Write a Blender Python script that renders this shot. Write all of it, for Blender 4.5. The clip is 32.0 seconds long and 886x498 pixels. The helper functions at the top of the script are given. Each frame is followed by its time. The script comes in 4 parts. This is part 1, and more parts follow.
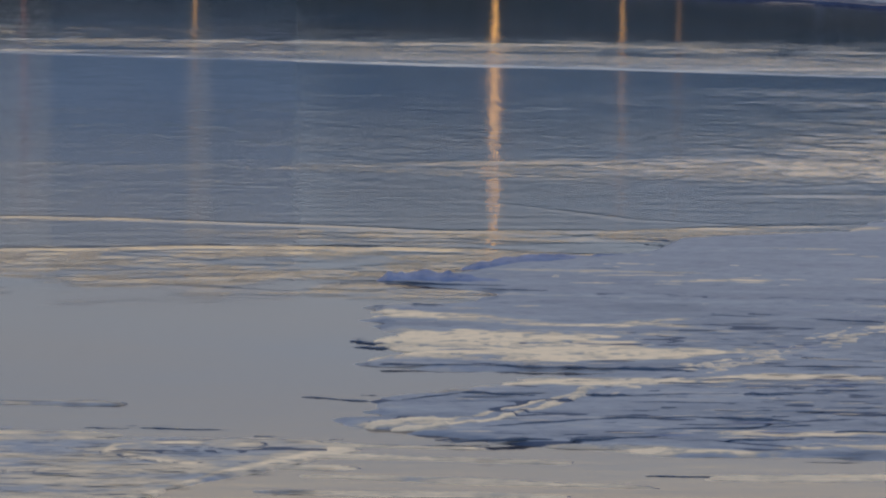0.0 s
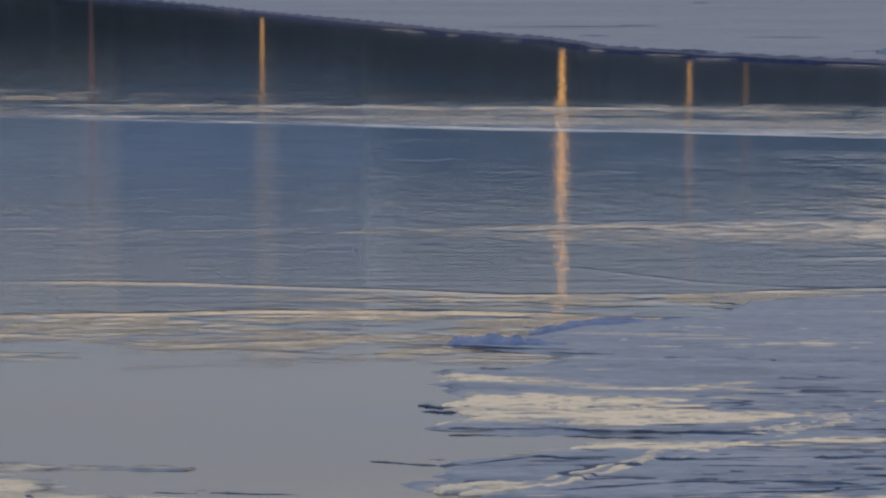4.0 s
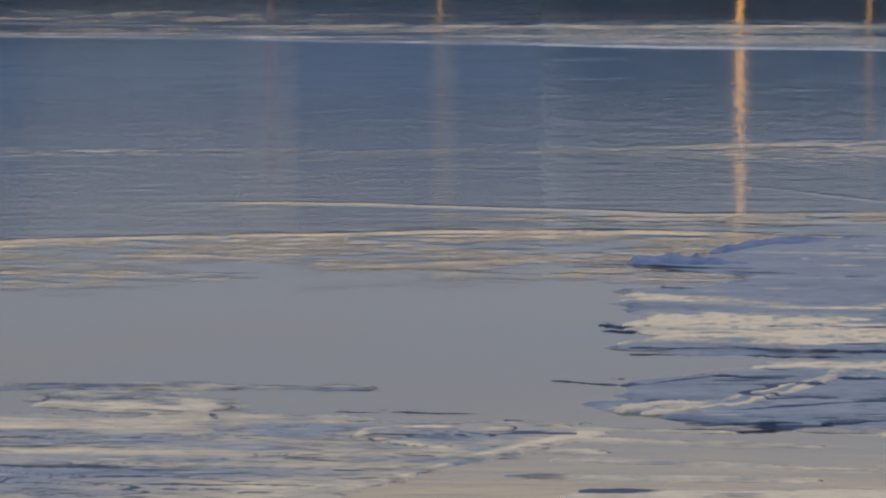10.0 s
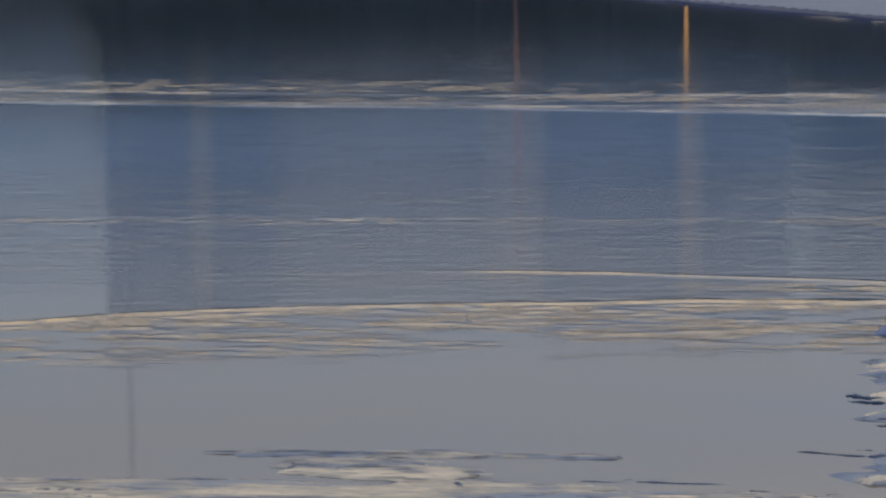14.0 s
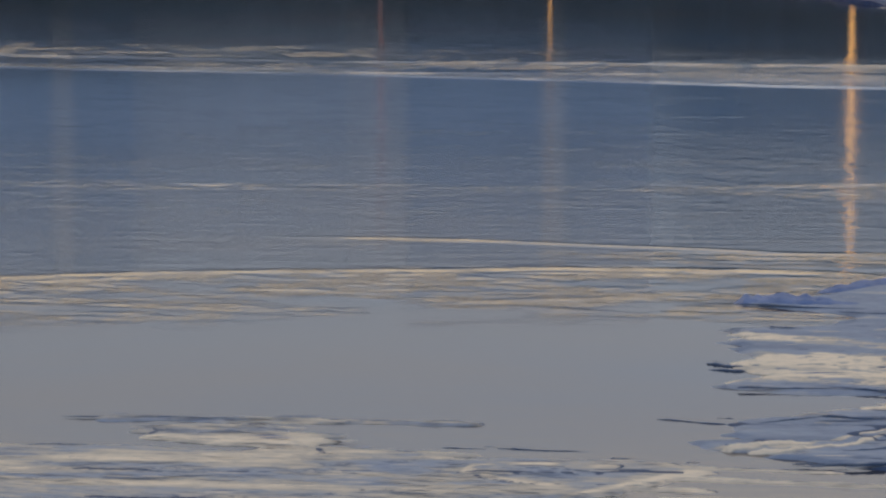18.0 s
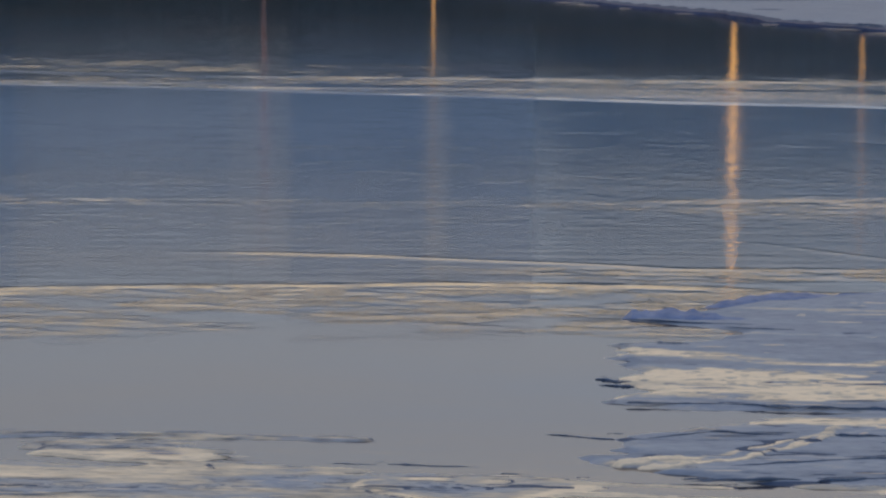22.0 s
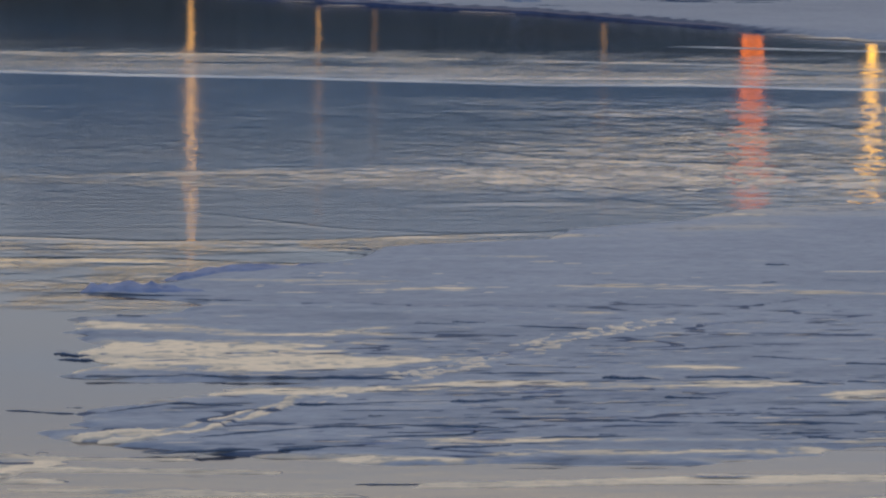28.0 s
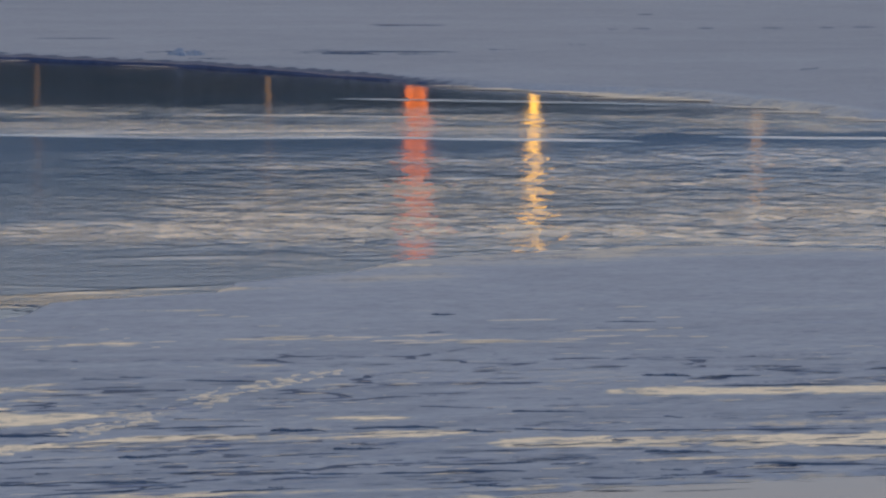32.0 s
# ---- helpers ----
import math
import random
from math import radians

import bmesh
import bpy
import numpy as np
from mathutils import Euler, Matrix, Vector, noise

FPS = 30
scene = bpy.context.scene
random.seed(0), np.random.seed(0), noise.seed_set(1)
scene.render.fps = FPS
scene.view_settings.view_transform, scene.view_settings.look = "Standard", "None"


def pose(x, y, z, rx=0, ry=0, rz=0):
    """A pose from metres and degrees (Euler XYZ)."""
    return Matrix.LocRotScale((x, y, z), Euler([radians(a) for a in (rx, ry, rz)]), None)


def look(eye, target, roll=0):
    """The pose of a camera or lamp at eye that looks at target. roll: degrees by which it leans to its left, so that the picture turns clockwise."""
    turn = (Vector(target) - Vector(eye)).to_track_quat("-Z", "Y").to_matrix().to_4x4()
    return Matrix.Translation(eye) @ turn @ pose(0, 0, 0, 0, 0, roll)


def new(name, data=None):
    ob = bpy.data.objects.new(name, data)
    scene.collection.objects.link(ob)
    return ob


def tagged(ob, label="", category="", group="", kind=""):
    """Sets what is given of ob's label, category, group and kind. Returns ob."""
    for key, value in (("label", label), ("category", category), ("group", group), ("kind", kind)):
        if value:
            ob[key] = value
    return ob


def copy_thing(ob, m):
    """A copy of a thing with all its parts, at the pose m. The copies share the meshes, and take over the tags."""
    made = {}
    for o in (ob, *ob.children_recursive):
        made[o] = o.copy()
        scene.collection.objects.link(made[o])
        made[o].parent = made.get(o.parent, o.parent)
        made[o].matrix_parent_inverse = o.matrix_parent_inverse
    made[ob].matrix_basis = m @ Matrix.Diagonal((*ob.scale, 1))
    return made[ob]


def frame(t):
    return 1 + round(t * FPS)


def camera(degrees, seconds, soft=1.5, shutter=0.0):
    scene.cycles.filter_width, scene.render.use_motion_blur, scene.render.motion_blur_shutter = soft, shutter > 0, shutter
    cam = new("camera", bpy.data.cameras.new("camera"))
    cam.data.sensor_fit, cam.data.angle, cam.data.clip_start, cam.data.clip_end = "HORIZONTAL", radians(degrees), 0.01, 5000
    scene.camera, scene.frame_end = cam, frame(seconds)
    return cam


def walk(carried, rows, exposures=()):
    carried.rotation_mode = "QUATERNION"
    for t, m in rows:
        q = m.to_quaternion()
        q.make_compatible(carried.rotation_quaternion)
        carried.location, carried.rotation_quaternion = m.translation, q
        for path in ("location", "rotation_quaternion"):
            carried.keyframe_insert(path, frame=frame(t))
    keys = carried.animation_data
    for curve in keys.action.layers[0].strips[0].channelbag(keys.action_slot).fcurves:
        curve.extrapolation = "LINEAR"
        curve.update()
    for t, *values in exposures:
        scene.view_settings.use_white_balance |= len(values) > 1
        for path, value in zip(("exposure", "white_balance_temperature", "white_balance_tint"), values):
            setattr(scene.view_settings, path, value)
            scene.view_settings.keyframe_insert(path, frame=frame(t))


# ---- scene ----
# One long-lens camera 8.5 m above a half-frozen lake; it pans and tilts, and sways a few centimetres.
EYE = (0.0, 0.0, 8.5)
cam = camera(16.225, 32.0, soft=2.4)
# seconds, turn to the right, tilt, roll (degrees), sway to the right (metres)
TURNS = [
    (0.0, -0.085, -7.990, 0.369, 0.085),
    (0.5, -0.231, -7.269, 0.298, 0.085),
    (1.0, -0.562, -6.956, 0.227, 0.085),
    (1.5, -0.821, -6.700, 0.130, 0.085),
    (2.0, -0.925, -6.879, 0.057, 0.085),
    (2.5, -0.870, -7.199, -0.020, 0.085),
    (3.0, -0.946, -7.090, -0.057, 0.085),
    (3.5, -1.043, -6.818, -0.039, 0.085),
    (5.5, -2.319, -6.822, 0.034, 0.080),
    (6.0, -2.141, -7.151, 0.102, 0.060),
    (6.5, -1.778, -7.251, 0.212, 0.042),
    (7.0, -1.543, -7.281, 0.161, 0.063),
    (7.5, -1.494, -7.231, 0.070, 0.063),
    (8.0, -1.510, -7.117, 0.033, 0.070),
    (8.5, -2.481, -7.247, -0.059, 0.068),
    (9.0, -3.631, -7.750, -0.286, 0.062),
    (9.5, -4.200, -8.259, -0.460, 0.049),
    (10.0, -4.650, -8.278, -0.617, 0.041),
    (10.5, -5.217, -7.778, -0.667, 0.059),
    (11.0, -6.546, -7.721, -0.919, 0.060),
    (11.5, -7.078, -7.587, -0.975, 0.057),
    (12.0, -7.382, -7.553, -0.960, 0.063),
    (12.5, -7.778, -7.485, -1.009, 0.056),
    (13.0, -8.277, -7.386, -1.023, 0.051),
    (13.5, -8.887, -7.211, -1.063, 0.044),
    (14.0, -9.204, -6.941, -1.050, 0.049),
    (14.5, -8.508, -7.304, -0.910, 0.065),
    (16.5, -8.676, -7.570, -0.892, 0.055),
    (17.0, -8.049, -7.564, -0.843, 0.053),
    (17.5, -7.709, -7.540, -0.726, 0.045),
    (18.0, -6.654, -7.588, -0.304, 0.031),
    (18.5, -6.111, -7.642, -0.160, 0.009),
    (19.0, -5.340, -7.626, -0.039, -0.009),
    (19.5, -4.258, -7.408, 0.163, -0.025),
    (20.0, -3.458, -7.305, 0.389, -0.050),
    (20.5, -4.838, -7.568, 0.047, -0.054),
    (21.0, -4.144, -7.613, 0.149, -0.066),
    (21.5, -3.988, -7.406, 0.250, -0.084),
    (22.0, -4.458, -7.313, 0.042, -0.089),
    (22.5, -4.666, -7.516, 0.027, -0.080),
    (23.0, -4.678, -7.831, -0.111, -0.077),
    (23.5, -4.162, -7.798, -0.043, -0.082),
    (24.0, -2.888, -7.401, 0.367, -0.078),
    (24.5, -1.415, -7.357, 0.619, -0.079),
    (25.0, -0.578, -7.332, 0.789, -0.090),
    (25.5, -0.030, -7.544, 0.876, -0.085),
    (26.0, 1.894, -7.664, 1.087, -0.079),
    (26.5, 3.104, -7.701, 1.238, -0.090),
    (28.5, 6.291, -7.745, 0.644, -0.043),
    (29.0, 7.150, -6.973, 0.895, -0.045),
    (29.5, 8.482, -6.731, 0.942, -0.048),
    (30.0, 9.479, -6.638, 0.740, -0.033),
    (30.5, 10.362, -6.358, 0.585, -0.034),
    (31.0, 9.968, -6.927, 0.312, -0.041),
    (31.5, 10.769, -7.356, 0.360, -0.020),
    (32.0, 11.722, -6.738, 0.515, -0.029),
]
walk(cam, [(t, pose(x, EYE[1], EYE[2], 90 + p, 0, -y) @ pose(0, 0, 0, 0, 0, r)) for t, y, p, r, x in TURNS], exposures=[(0, 0.0), (32, 0.0)])

# ---- light: dusk sky, weak wide sun ----
world = bpy.data.worlds.new("dusk_sky")
scene.world = world
world.use_nodes = True
wn, wl = world.node_tree.nodes, world.node_tree.links
sky = wn.new("ShaderNodeTexSky")
sky.sky_type, sky.sun_disc = "NISHITA", False
sky.sun_elevation, sky.sun_rotation = radians(4), radians(55)
sky.air_density, sky.dust_density, sky.ozone_density = 1.0, 1.5, 4.0
tint = wn.new("ShaderNodeMix")
tint.data_type, tint.blend_type = "RGBA", "MULTIPLY"
tint.inputs[0].default_value, tint.inputs[7].default_value = 1.0, (0.108, 0.115, 0.148, 1)
wl.new(sky.outputs[0], tint.inputs[6])
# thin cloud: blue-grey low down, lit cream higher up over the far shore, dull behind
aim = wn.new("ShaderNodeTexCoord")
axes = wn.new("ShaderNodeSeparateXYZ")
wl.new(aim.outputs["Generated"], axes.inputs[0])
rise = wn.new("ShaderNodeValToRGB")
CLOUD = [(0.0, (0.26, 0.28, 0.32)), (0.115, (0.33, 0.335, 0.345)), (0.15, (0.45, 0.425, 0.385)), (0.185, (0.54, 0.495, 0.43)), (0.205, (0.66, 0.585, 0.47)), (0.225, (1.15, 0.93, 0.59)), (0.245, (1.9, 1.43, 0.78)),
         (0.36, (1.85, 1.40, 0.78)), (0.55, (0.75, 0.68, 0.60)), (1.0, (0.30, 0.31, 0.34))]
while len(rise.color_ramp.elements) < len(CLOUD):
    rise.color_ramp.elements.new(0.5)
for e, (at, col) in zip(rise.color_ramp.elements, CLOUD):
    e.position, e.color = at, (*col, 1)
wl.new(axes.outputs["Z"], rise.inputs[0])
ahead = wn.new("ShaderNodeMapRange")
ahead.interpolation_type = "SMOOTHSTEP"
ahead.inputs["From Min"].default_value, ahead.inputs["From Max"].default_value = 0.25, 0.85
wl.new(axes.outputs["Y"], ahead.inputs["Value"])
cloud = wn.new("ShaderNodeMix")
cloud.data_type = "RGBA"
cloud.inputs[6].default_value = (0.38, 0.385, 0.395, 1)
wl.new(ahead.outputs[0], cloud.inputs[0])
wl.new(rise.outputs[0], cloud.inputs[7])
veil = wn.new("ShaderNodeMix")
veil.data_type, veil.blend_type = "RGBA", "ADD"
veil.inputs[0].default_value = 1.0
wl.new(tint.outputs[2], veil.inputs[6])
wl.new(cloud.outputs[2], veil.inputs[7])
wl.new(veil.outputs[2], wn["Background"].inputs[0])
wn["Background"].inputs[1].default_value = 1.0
sun = new("sun", bpy.data.lights.new("sun", "SUN"))
sun.data.energy, sun.data.angle, sun.data.color = 0.5, radians(12), (1.0, 0.80, 0.62)
sun.matrix_world = look((60 * math.sin(radians(55)), 60 * math.cos(radians(55)), 60 * math.tan(radians(4))), (0, 0, 0))


# ---- materials ----
def material(name):
    m = bpy.data.materials.new(name)
    m.use_nodes = True
    return m, m.node_tree.nodes, m.node_tree.links, m.node_tree.nodes["Principled BSDF"]


def noise_node(n, l, scale, detail=4.0, rough=0.55, stretch=(1, 1, 1)):
    tc = n.new("ShaderNodeTexCoord")
    mp = n.new("ShaderNodeMapping")
    mp.inputs["Scale"].default_value = stretch
    tx = n.new("ShaderNodeTexNoise")
    tx.inputs["Scale"].default_value, tx.inputs["Detail"].default_value, tx.inputs["Roughness"].default_value = scale, detail, rough
    l.new(tc.outputs["Object"], mp.inputs[0])
    l.new(mp.outputs[0], tx.inputs["Vector"])
    return tx.outputs[0]


def ramp_node(n, l, value, stops):
    r = n.new("ShaderNodeValToRGB")
    while len(r.color_ramp.elements) < len(stops):
        r.color_ramp.elements.new(0.5)
    for e, (p, c) in zip(r.color_ramp.elements, stops):
        e.position, e.color = p, (*c, 1) if len(c) == 3 else c
    l.new(value, r.inputs[0])
    return r.outputs[0]


def mix_node(n, l, fac, a, b):
    mx = n.new("ShaderNodeMix")
    mx.data_type = "RGBA"
    for sock, v in ((mx.inputs[0], fac), (mx.inputs[6], a), (mx.inputs[7], b)):
        if isinstance(v, (int, float)):
            sock.default_value = v
        elif isinstance(v, tuple):
            sock.default_value = (*v, 1)
        else:
            l.new(v, sock)
    return mx.outputs[2]


def math_node(n, l, op, a, b=0.0, c=None):
    mt = n.new("ShaderNodeMath")
    mt.operation = op
    for i, v in enumerate((a, b) if c is None else (a, b, c)):
        if isinstance(v, (int, float)):
            mt.inputs[i].default_value = v
        else:
            l.new(v, mt.inputs[i])
    return mt.outputs[0]


def bump_node(n, l, p, height, strength, distance):
    b = n.new("ShaderNodeBump")
    b.inputs["Strength"].default_value, b.inputs["Distance"].default_value = strength, distance
    l.new(height, b.inputs["Height"])
    l.new(b.outputs[0], p.inputs["Normal"])
    return b


def grained(name, dark, light, scale, rough=0.7, bump=0.3, dist=0.02, metal=0.0, stretch=(1, 1, 1), spec=0.3):
    """A plain surface in two tones of one colour, with grain and slow stains."""
    m, n, l, p = material(name)
    fine = noise_node(n, l, scale, 6, 0.6, stretch)
    slow = noise_node(n, l, scale * 0.13, 3, 0.5, stretch)
    both = math_node(n, l, "ADD", math_node(n, l, "MULTIPLY", fine, 0.6), math_node(n, l, "MULTIPLY", slow, 0.4))
    l.new(ramp_node(n, l, both, [(0.35, dark), (0.65, light)]), p.inputs["Base Color"])
    p.inputs["Roughness"].default_value, p.inputs["Metallic"].default_value = rough, metal
    bump_node(n, l, p, fine, bump, dist)
    p.inputs["Specular IOR Level"].default_value = spec
    return m


def glowing(name, colour, strength):
    m, n, l, p = material(name)
    p.inputs["Base Color"].default_value = (0.03, 0.03, 0.03, 1)
    p.inputs["Emission Color"].default_value = (*colour, 1)
    p.inputs["Emission Strength"].default_value = strength
    p.inputs["Roughness"].default_value = 0.4
    return m


def water_material():
    m, n, l, p = material("lake_water")
    # wind-ruffled and calm patches; the ruffled water's blue reflection is put into base colour
    patch = noise_node(n, l, 0.06, 3, 0.5, (0.35, 1, 1))
    calm = n.new("ShaderNodeAttribute")
    calm.attribute_name = "blue_ruffle"
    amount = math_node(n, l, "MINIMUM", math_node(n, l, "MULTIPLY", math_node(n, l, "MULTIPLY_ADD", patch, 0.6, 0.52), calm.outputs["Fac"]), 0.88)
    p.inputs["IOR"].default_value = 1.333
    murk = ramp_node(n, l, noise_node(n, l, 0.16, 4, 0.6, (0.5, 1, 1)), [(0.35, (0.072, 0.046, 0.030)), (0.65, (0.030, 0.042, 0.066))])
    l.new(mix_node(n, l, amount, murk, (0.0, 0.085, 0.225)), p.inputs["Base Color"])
    rip = noise_node(n, l, 2.0, 5, 0.66, (0.24, 1, 1))
    b = bump_node(n, l, p, rip, 1.0, 0.11)
    chop = n.new("ShaderNodeAttribute")
    chop.attribute_name = "chop"
    l.new(chop.outputs["Fac"], b.inputs["Strength"])
    l.new(math_node(n, l, "MULTIPLY_ADD", amount, 0.075, 0.050), p.inputs["Roughness"])
    return m


def ice_material(name):
    """Snow-dusted ice. The mesh says where wet slush is pale, with its sky sheen as colour, and where cracks and shaded
    rims are dark.
    """
    m, n, l, p = material(name)
    wet = n.new("ShaderNodeAttribute")
    wet.attribute_name = "wet"
    dark = n.new("ShaderNodeAttribute")
    dark.attribute_name = "clear_shade"
    fine = noise_node(n, l, 7.0, 6, 0.65, (0.5, 1, 1))
    broad = noise_node(n, l, 0.5, 4, 0.55, (0.5, 1, 1))
    streaky = noise_node(n, l, 6.0, 6, 0.72, (0.26, 1, 1))
    tone = math_node(n, l, "MULTIPLY_ADD", math_node(n, l, "SUBTRACT", streaky, 0.5), 0.55, wet.outputs["Fac"])
    tone = math_node(n, l, "MULTIPLY_ADD", math_node(n, l, "SUBTRACT", fine, 0.5), 0.30, tone)
    tone = math_node(n, l, "MULTIPLY_ADD", math_node(n, l, "SUBTRACT", broad, 0.5), 0.25, tone)
    # cream stops: slush colour plus the warm sky sheen on wet ice
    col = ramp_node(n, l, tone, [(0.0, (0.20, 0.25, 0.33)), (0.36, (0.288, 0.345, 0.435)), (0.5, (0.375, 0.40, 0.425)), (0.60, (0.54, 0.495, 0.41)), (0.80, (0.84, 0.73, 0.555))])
    flecks = ramp_node(n, l, noise_node(n, l, 15.0, 4, 0.7, (0.22, 1, 1)), [(0.30, (0.50, 0.57, 0.66)), (0.46, (1, 1, 1)), (0.7, (1.18, 1.15, 1.12))])
    fm = n.new("ShaderNodeMix")
    fm.data_type, fm.blend_type = "RGBA", "MULTIPLY"
    fm.inputs[0].default_value = 0.8
    l.new(col, fm.inputs[6])
    l.new(flecks, fm.inputs[7])
    col = fm.outputs[2]
    # thin dark seams where plates end
    seam = math_node(n, l, "SUBTRACT", 1.0, math_node(n, l, "MULTIPLY", math_node(n, l, "ABSOLUTE", math_node(n, l, "SUBTRACT", tone, 0.5)), 38.0))
    some = ramp_node(n, l, noise_node(n, l, 1.1, 3, 0.5, (0.25, 1, 1)), [(0.50, (0, 0, 0)), (0.58, (1, 1, 1))])
    seam = math_node(n, l, "MULTIPLY", math_node(n, l, "MAXIMUM", seam, 0.0), some)
    col = mix_node(n, l, seam, col, (0.07, 0.11, 0.18))
    crack = math_node(n, l, "MULTIPLY_ADD", math_node(n, l, "SUBTRACT", fine, 0.5), 0.6, dark.outputs["Fac"])
    crack = ramp_node(n, l, crack, [(0.4, (0, 0, 0)), (0.6, (1, 1, 1))])
    col = mix_node(n, l, crack, col, (0.05, 0.085, 0.16))
    l.new(col, p.inputs["Base Color"])
    p.inputs["Roughness"].default_value, p.inputs["Specular IOR Level"].default_value = 0.75, 0.15
    bump_node(n, l, p, fine, 0.35, 0.03)
    return m


WATER = water_material()
ICE = ice_material("snow_ice")
# dark blue of upright ice faces in shadow, put into the colour
SHADED_ICE = grained("shaded_dark_ice", (0.055, 0.095, 0.165), (0.11, 0.165, 0.26), 5.0, 0.6, 0.4, 0.02, spec=0.1)
BLUE_ICE = grained("blue_ice", (0.085, 0.15, 0.32), (0.19, 0.27, 0.46), 4.0, 0.6, 0.5, 0.03)
SLATE_ICE = grained("slate_wet_ice", (0.16, 0.19, 0.23), (0.28, 0.30, 0.33), 3.0, 0.6, 0.4, 0.02, spec=0.15)
# navy tone holds the shade on the far sheet's front face
RIM_ICE = grained("shaded_rim_ice", (0.018, 0.04, 0.11), (0.05, 0.085, 0.18), 2.0, 0.6, 0.4, 0.02, spec=0.1)
TEAL_ICE = grained("teal_wet_ice", (0.05, 0.12, 0.24), (0.11, 0.20, 0.35), 1.0, 0.6, 0.5, 0.03)
SLUSH = grained("pale_slush", (0.56, 0.52, 0.46), (0.86, 0.75, 0.57), 2.2, 0.7, 0.4, 0.02)
GREY_SLUSH = grained("grey_slush", (0.26, 0.28, 0.28), (0.54, 0.49, 0.40), 1.2, 0.5, 0.3, 0.02)
LAND = grained("snowy_bank", (0.16, 0.15, 0.14), (0.55, 0.57, 0.62), 0.4, 0.9)
BARK = grained("bark", (0.03, 0.024, 0.018), (0.08, 0.065, 0.05), 3.0, 0.9)
NEEDLES = grained("needles", (0.032, 0.060, 0.064), (0.070, 0.115, 0.118), 1.5, 0.9)
WALL_DARK = grained("dusk_grey_wall", (0.54, 0.65, 0.79), (0.62, 0.72, 0.85), 0.5, 0.8)
WALL_LOW = grained("dark_slate_wall", (0.14, 0.20, 0.28), (0.20, 0.26, 0.33), 0.5, 0.8)
WALL_MID = grained("blue_grey_wall", (0.76, 0.81, 0.86), (0.82, 0.86, 0.90), 0.5, 0.8)
WALL_PALE = grained("pale_plaster_wall", (0.89, 0.89, 0.89), (0.93, 0.93, 0.92), 0.5, 0.8)
ROOF = grained("roof_felt", (0.06, 0.06, 0.065), (0.12, 0.12, 0.125), 0.8, 0.9)
STEEL = grained("painted_steel", (0.10, 0.10, 0.11), (0.18, 0.18, 0.19), 3.0, 0.5, 0.1, 0.01, 0.6)
SCRUB = grained("dark_scrub", (0.030, 0.058, 0.070), (0.066, 0.108, 0.122), 0.4, 0.95, 0.8, 0.3)
# blue of the distant haze is mixed into the hillside colour
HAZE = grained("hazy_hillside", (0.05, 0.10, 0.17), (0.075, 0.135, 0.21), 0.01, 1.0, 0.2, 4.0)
PALE_PANE = grained("frosted_pane", (0.72, 0.74, 0.77), (0.80, 0.81, 0.82), 0.8, 0.3, 0.05, 0.01)
DIM_PANE = grained("dark_pane", (0.06, 0.09, 0.14), (0.10, 0.13, 0.18), 0.8, 0.3, 0.05, 0.01)
PANE = grained("curtained_pane", (0.52, 0.63, 0.77), (0.60, 0.70, 0.83), 0.8, 0.3, 0.05, 0.01)


# ---- small tools ----
def value_noise(x, y, seed):
    """Smooth lattice noise in 0..1 for arrays of places."""
    xi, yi = np.floor(x).astype(np.int64), np.floor(y).astype(np.int64)
    fx, fy = x - xi, y - yi
    fx, fy = fx * fx * (3 - 2 * fx), fy * fy * (3 - 2 * fy)

    def h(a, b):
        v = (a * 374761393 + b * 668265263 + seed * 974711) & 0x7FFFFFFF
        v = ((v ^ (v >> 13)) * 1274126177) & 0x7FFFFFFF
        return ((v ^ (v >> 16)) & 0xFFFF) / 65535.0
    return (h(xi, yi) * (1 - fx) + h(xi + 1, yi) * fx) * (1 - fy) + (h(xi, yi + 1) * (1 - fx) + h(xi + 1, yi + 1) * fx) * fy


def fbm(x, y, size, seed, octaves=4):
    s, a, tot = 0.0, 1.0, 0.0
    for k in range(octaves):
        s = s + a * value_noise(x / size * 2 ** k, y / size * 2 ** k, seed + 7 * k)
        tot, a = tot + a, a * 0.55
    return s / tot


def inside(x, y, poly):
    """Distance to a closed outline, positive inside."""
    p = np.array(poly, float)
    q = np.roll(p, -1, axis=0)
    best, odd = np.full(x.shape, 1e9), np.zeros(x.shape, bool)
    for (ax, ay), (bx, by) in zip(p, q):
        ex, ey = bx - ax, by - ay
        t = np.clip(((x - ax) * ex + (y - ay) * ey) / (ex * ex + ey * ey), 0, 1)
        best = np.minimum(best, np.hypot(x - ax - t * ex, y - ay - t * ey))
        odd ^= ((ay > y) != (by > y)) & (x < ex * (y - ay) / (ey if ey else 1e-9) + ax)
    return np.where(odd, best, -best)


def near_line(x, y, pts):
    best = np.full(x.shape, 1e9)
    for (ax, ay), (bx, by) in zip(pts[:-1], pts[1:]):
        ex, ey = bx - ax, by - ay
        t = np.clip(((x - ax) * ex + (y - ay) * ey) / (ex * ex + ey * ey), 0, 1)
        best = np.minimum(best, np.hypot(x - ax - t * ex, y - ay - t * ey))
    return best


def soft(a, lo, hi):
    t = np.clip((a - lo) / (hi - lo), 0, 1)
    return t * t * (3 - 2 * t)


def part(name, bm, mat, parent, label=""):
    me = bpy.data.meshes.new(name)
    bm.normal_update()
    bm.to_mesh(me)
    bm.free()
    me.materials.append(mat)
    ob = new(name, me)
    ob.parent = parent
    return tagged(ob, label)


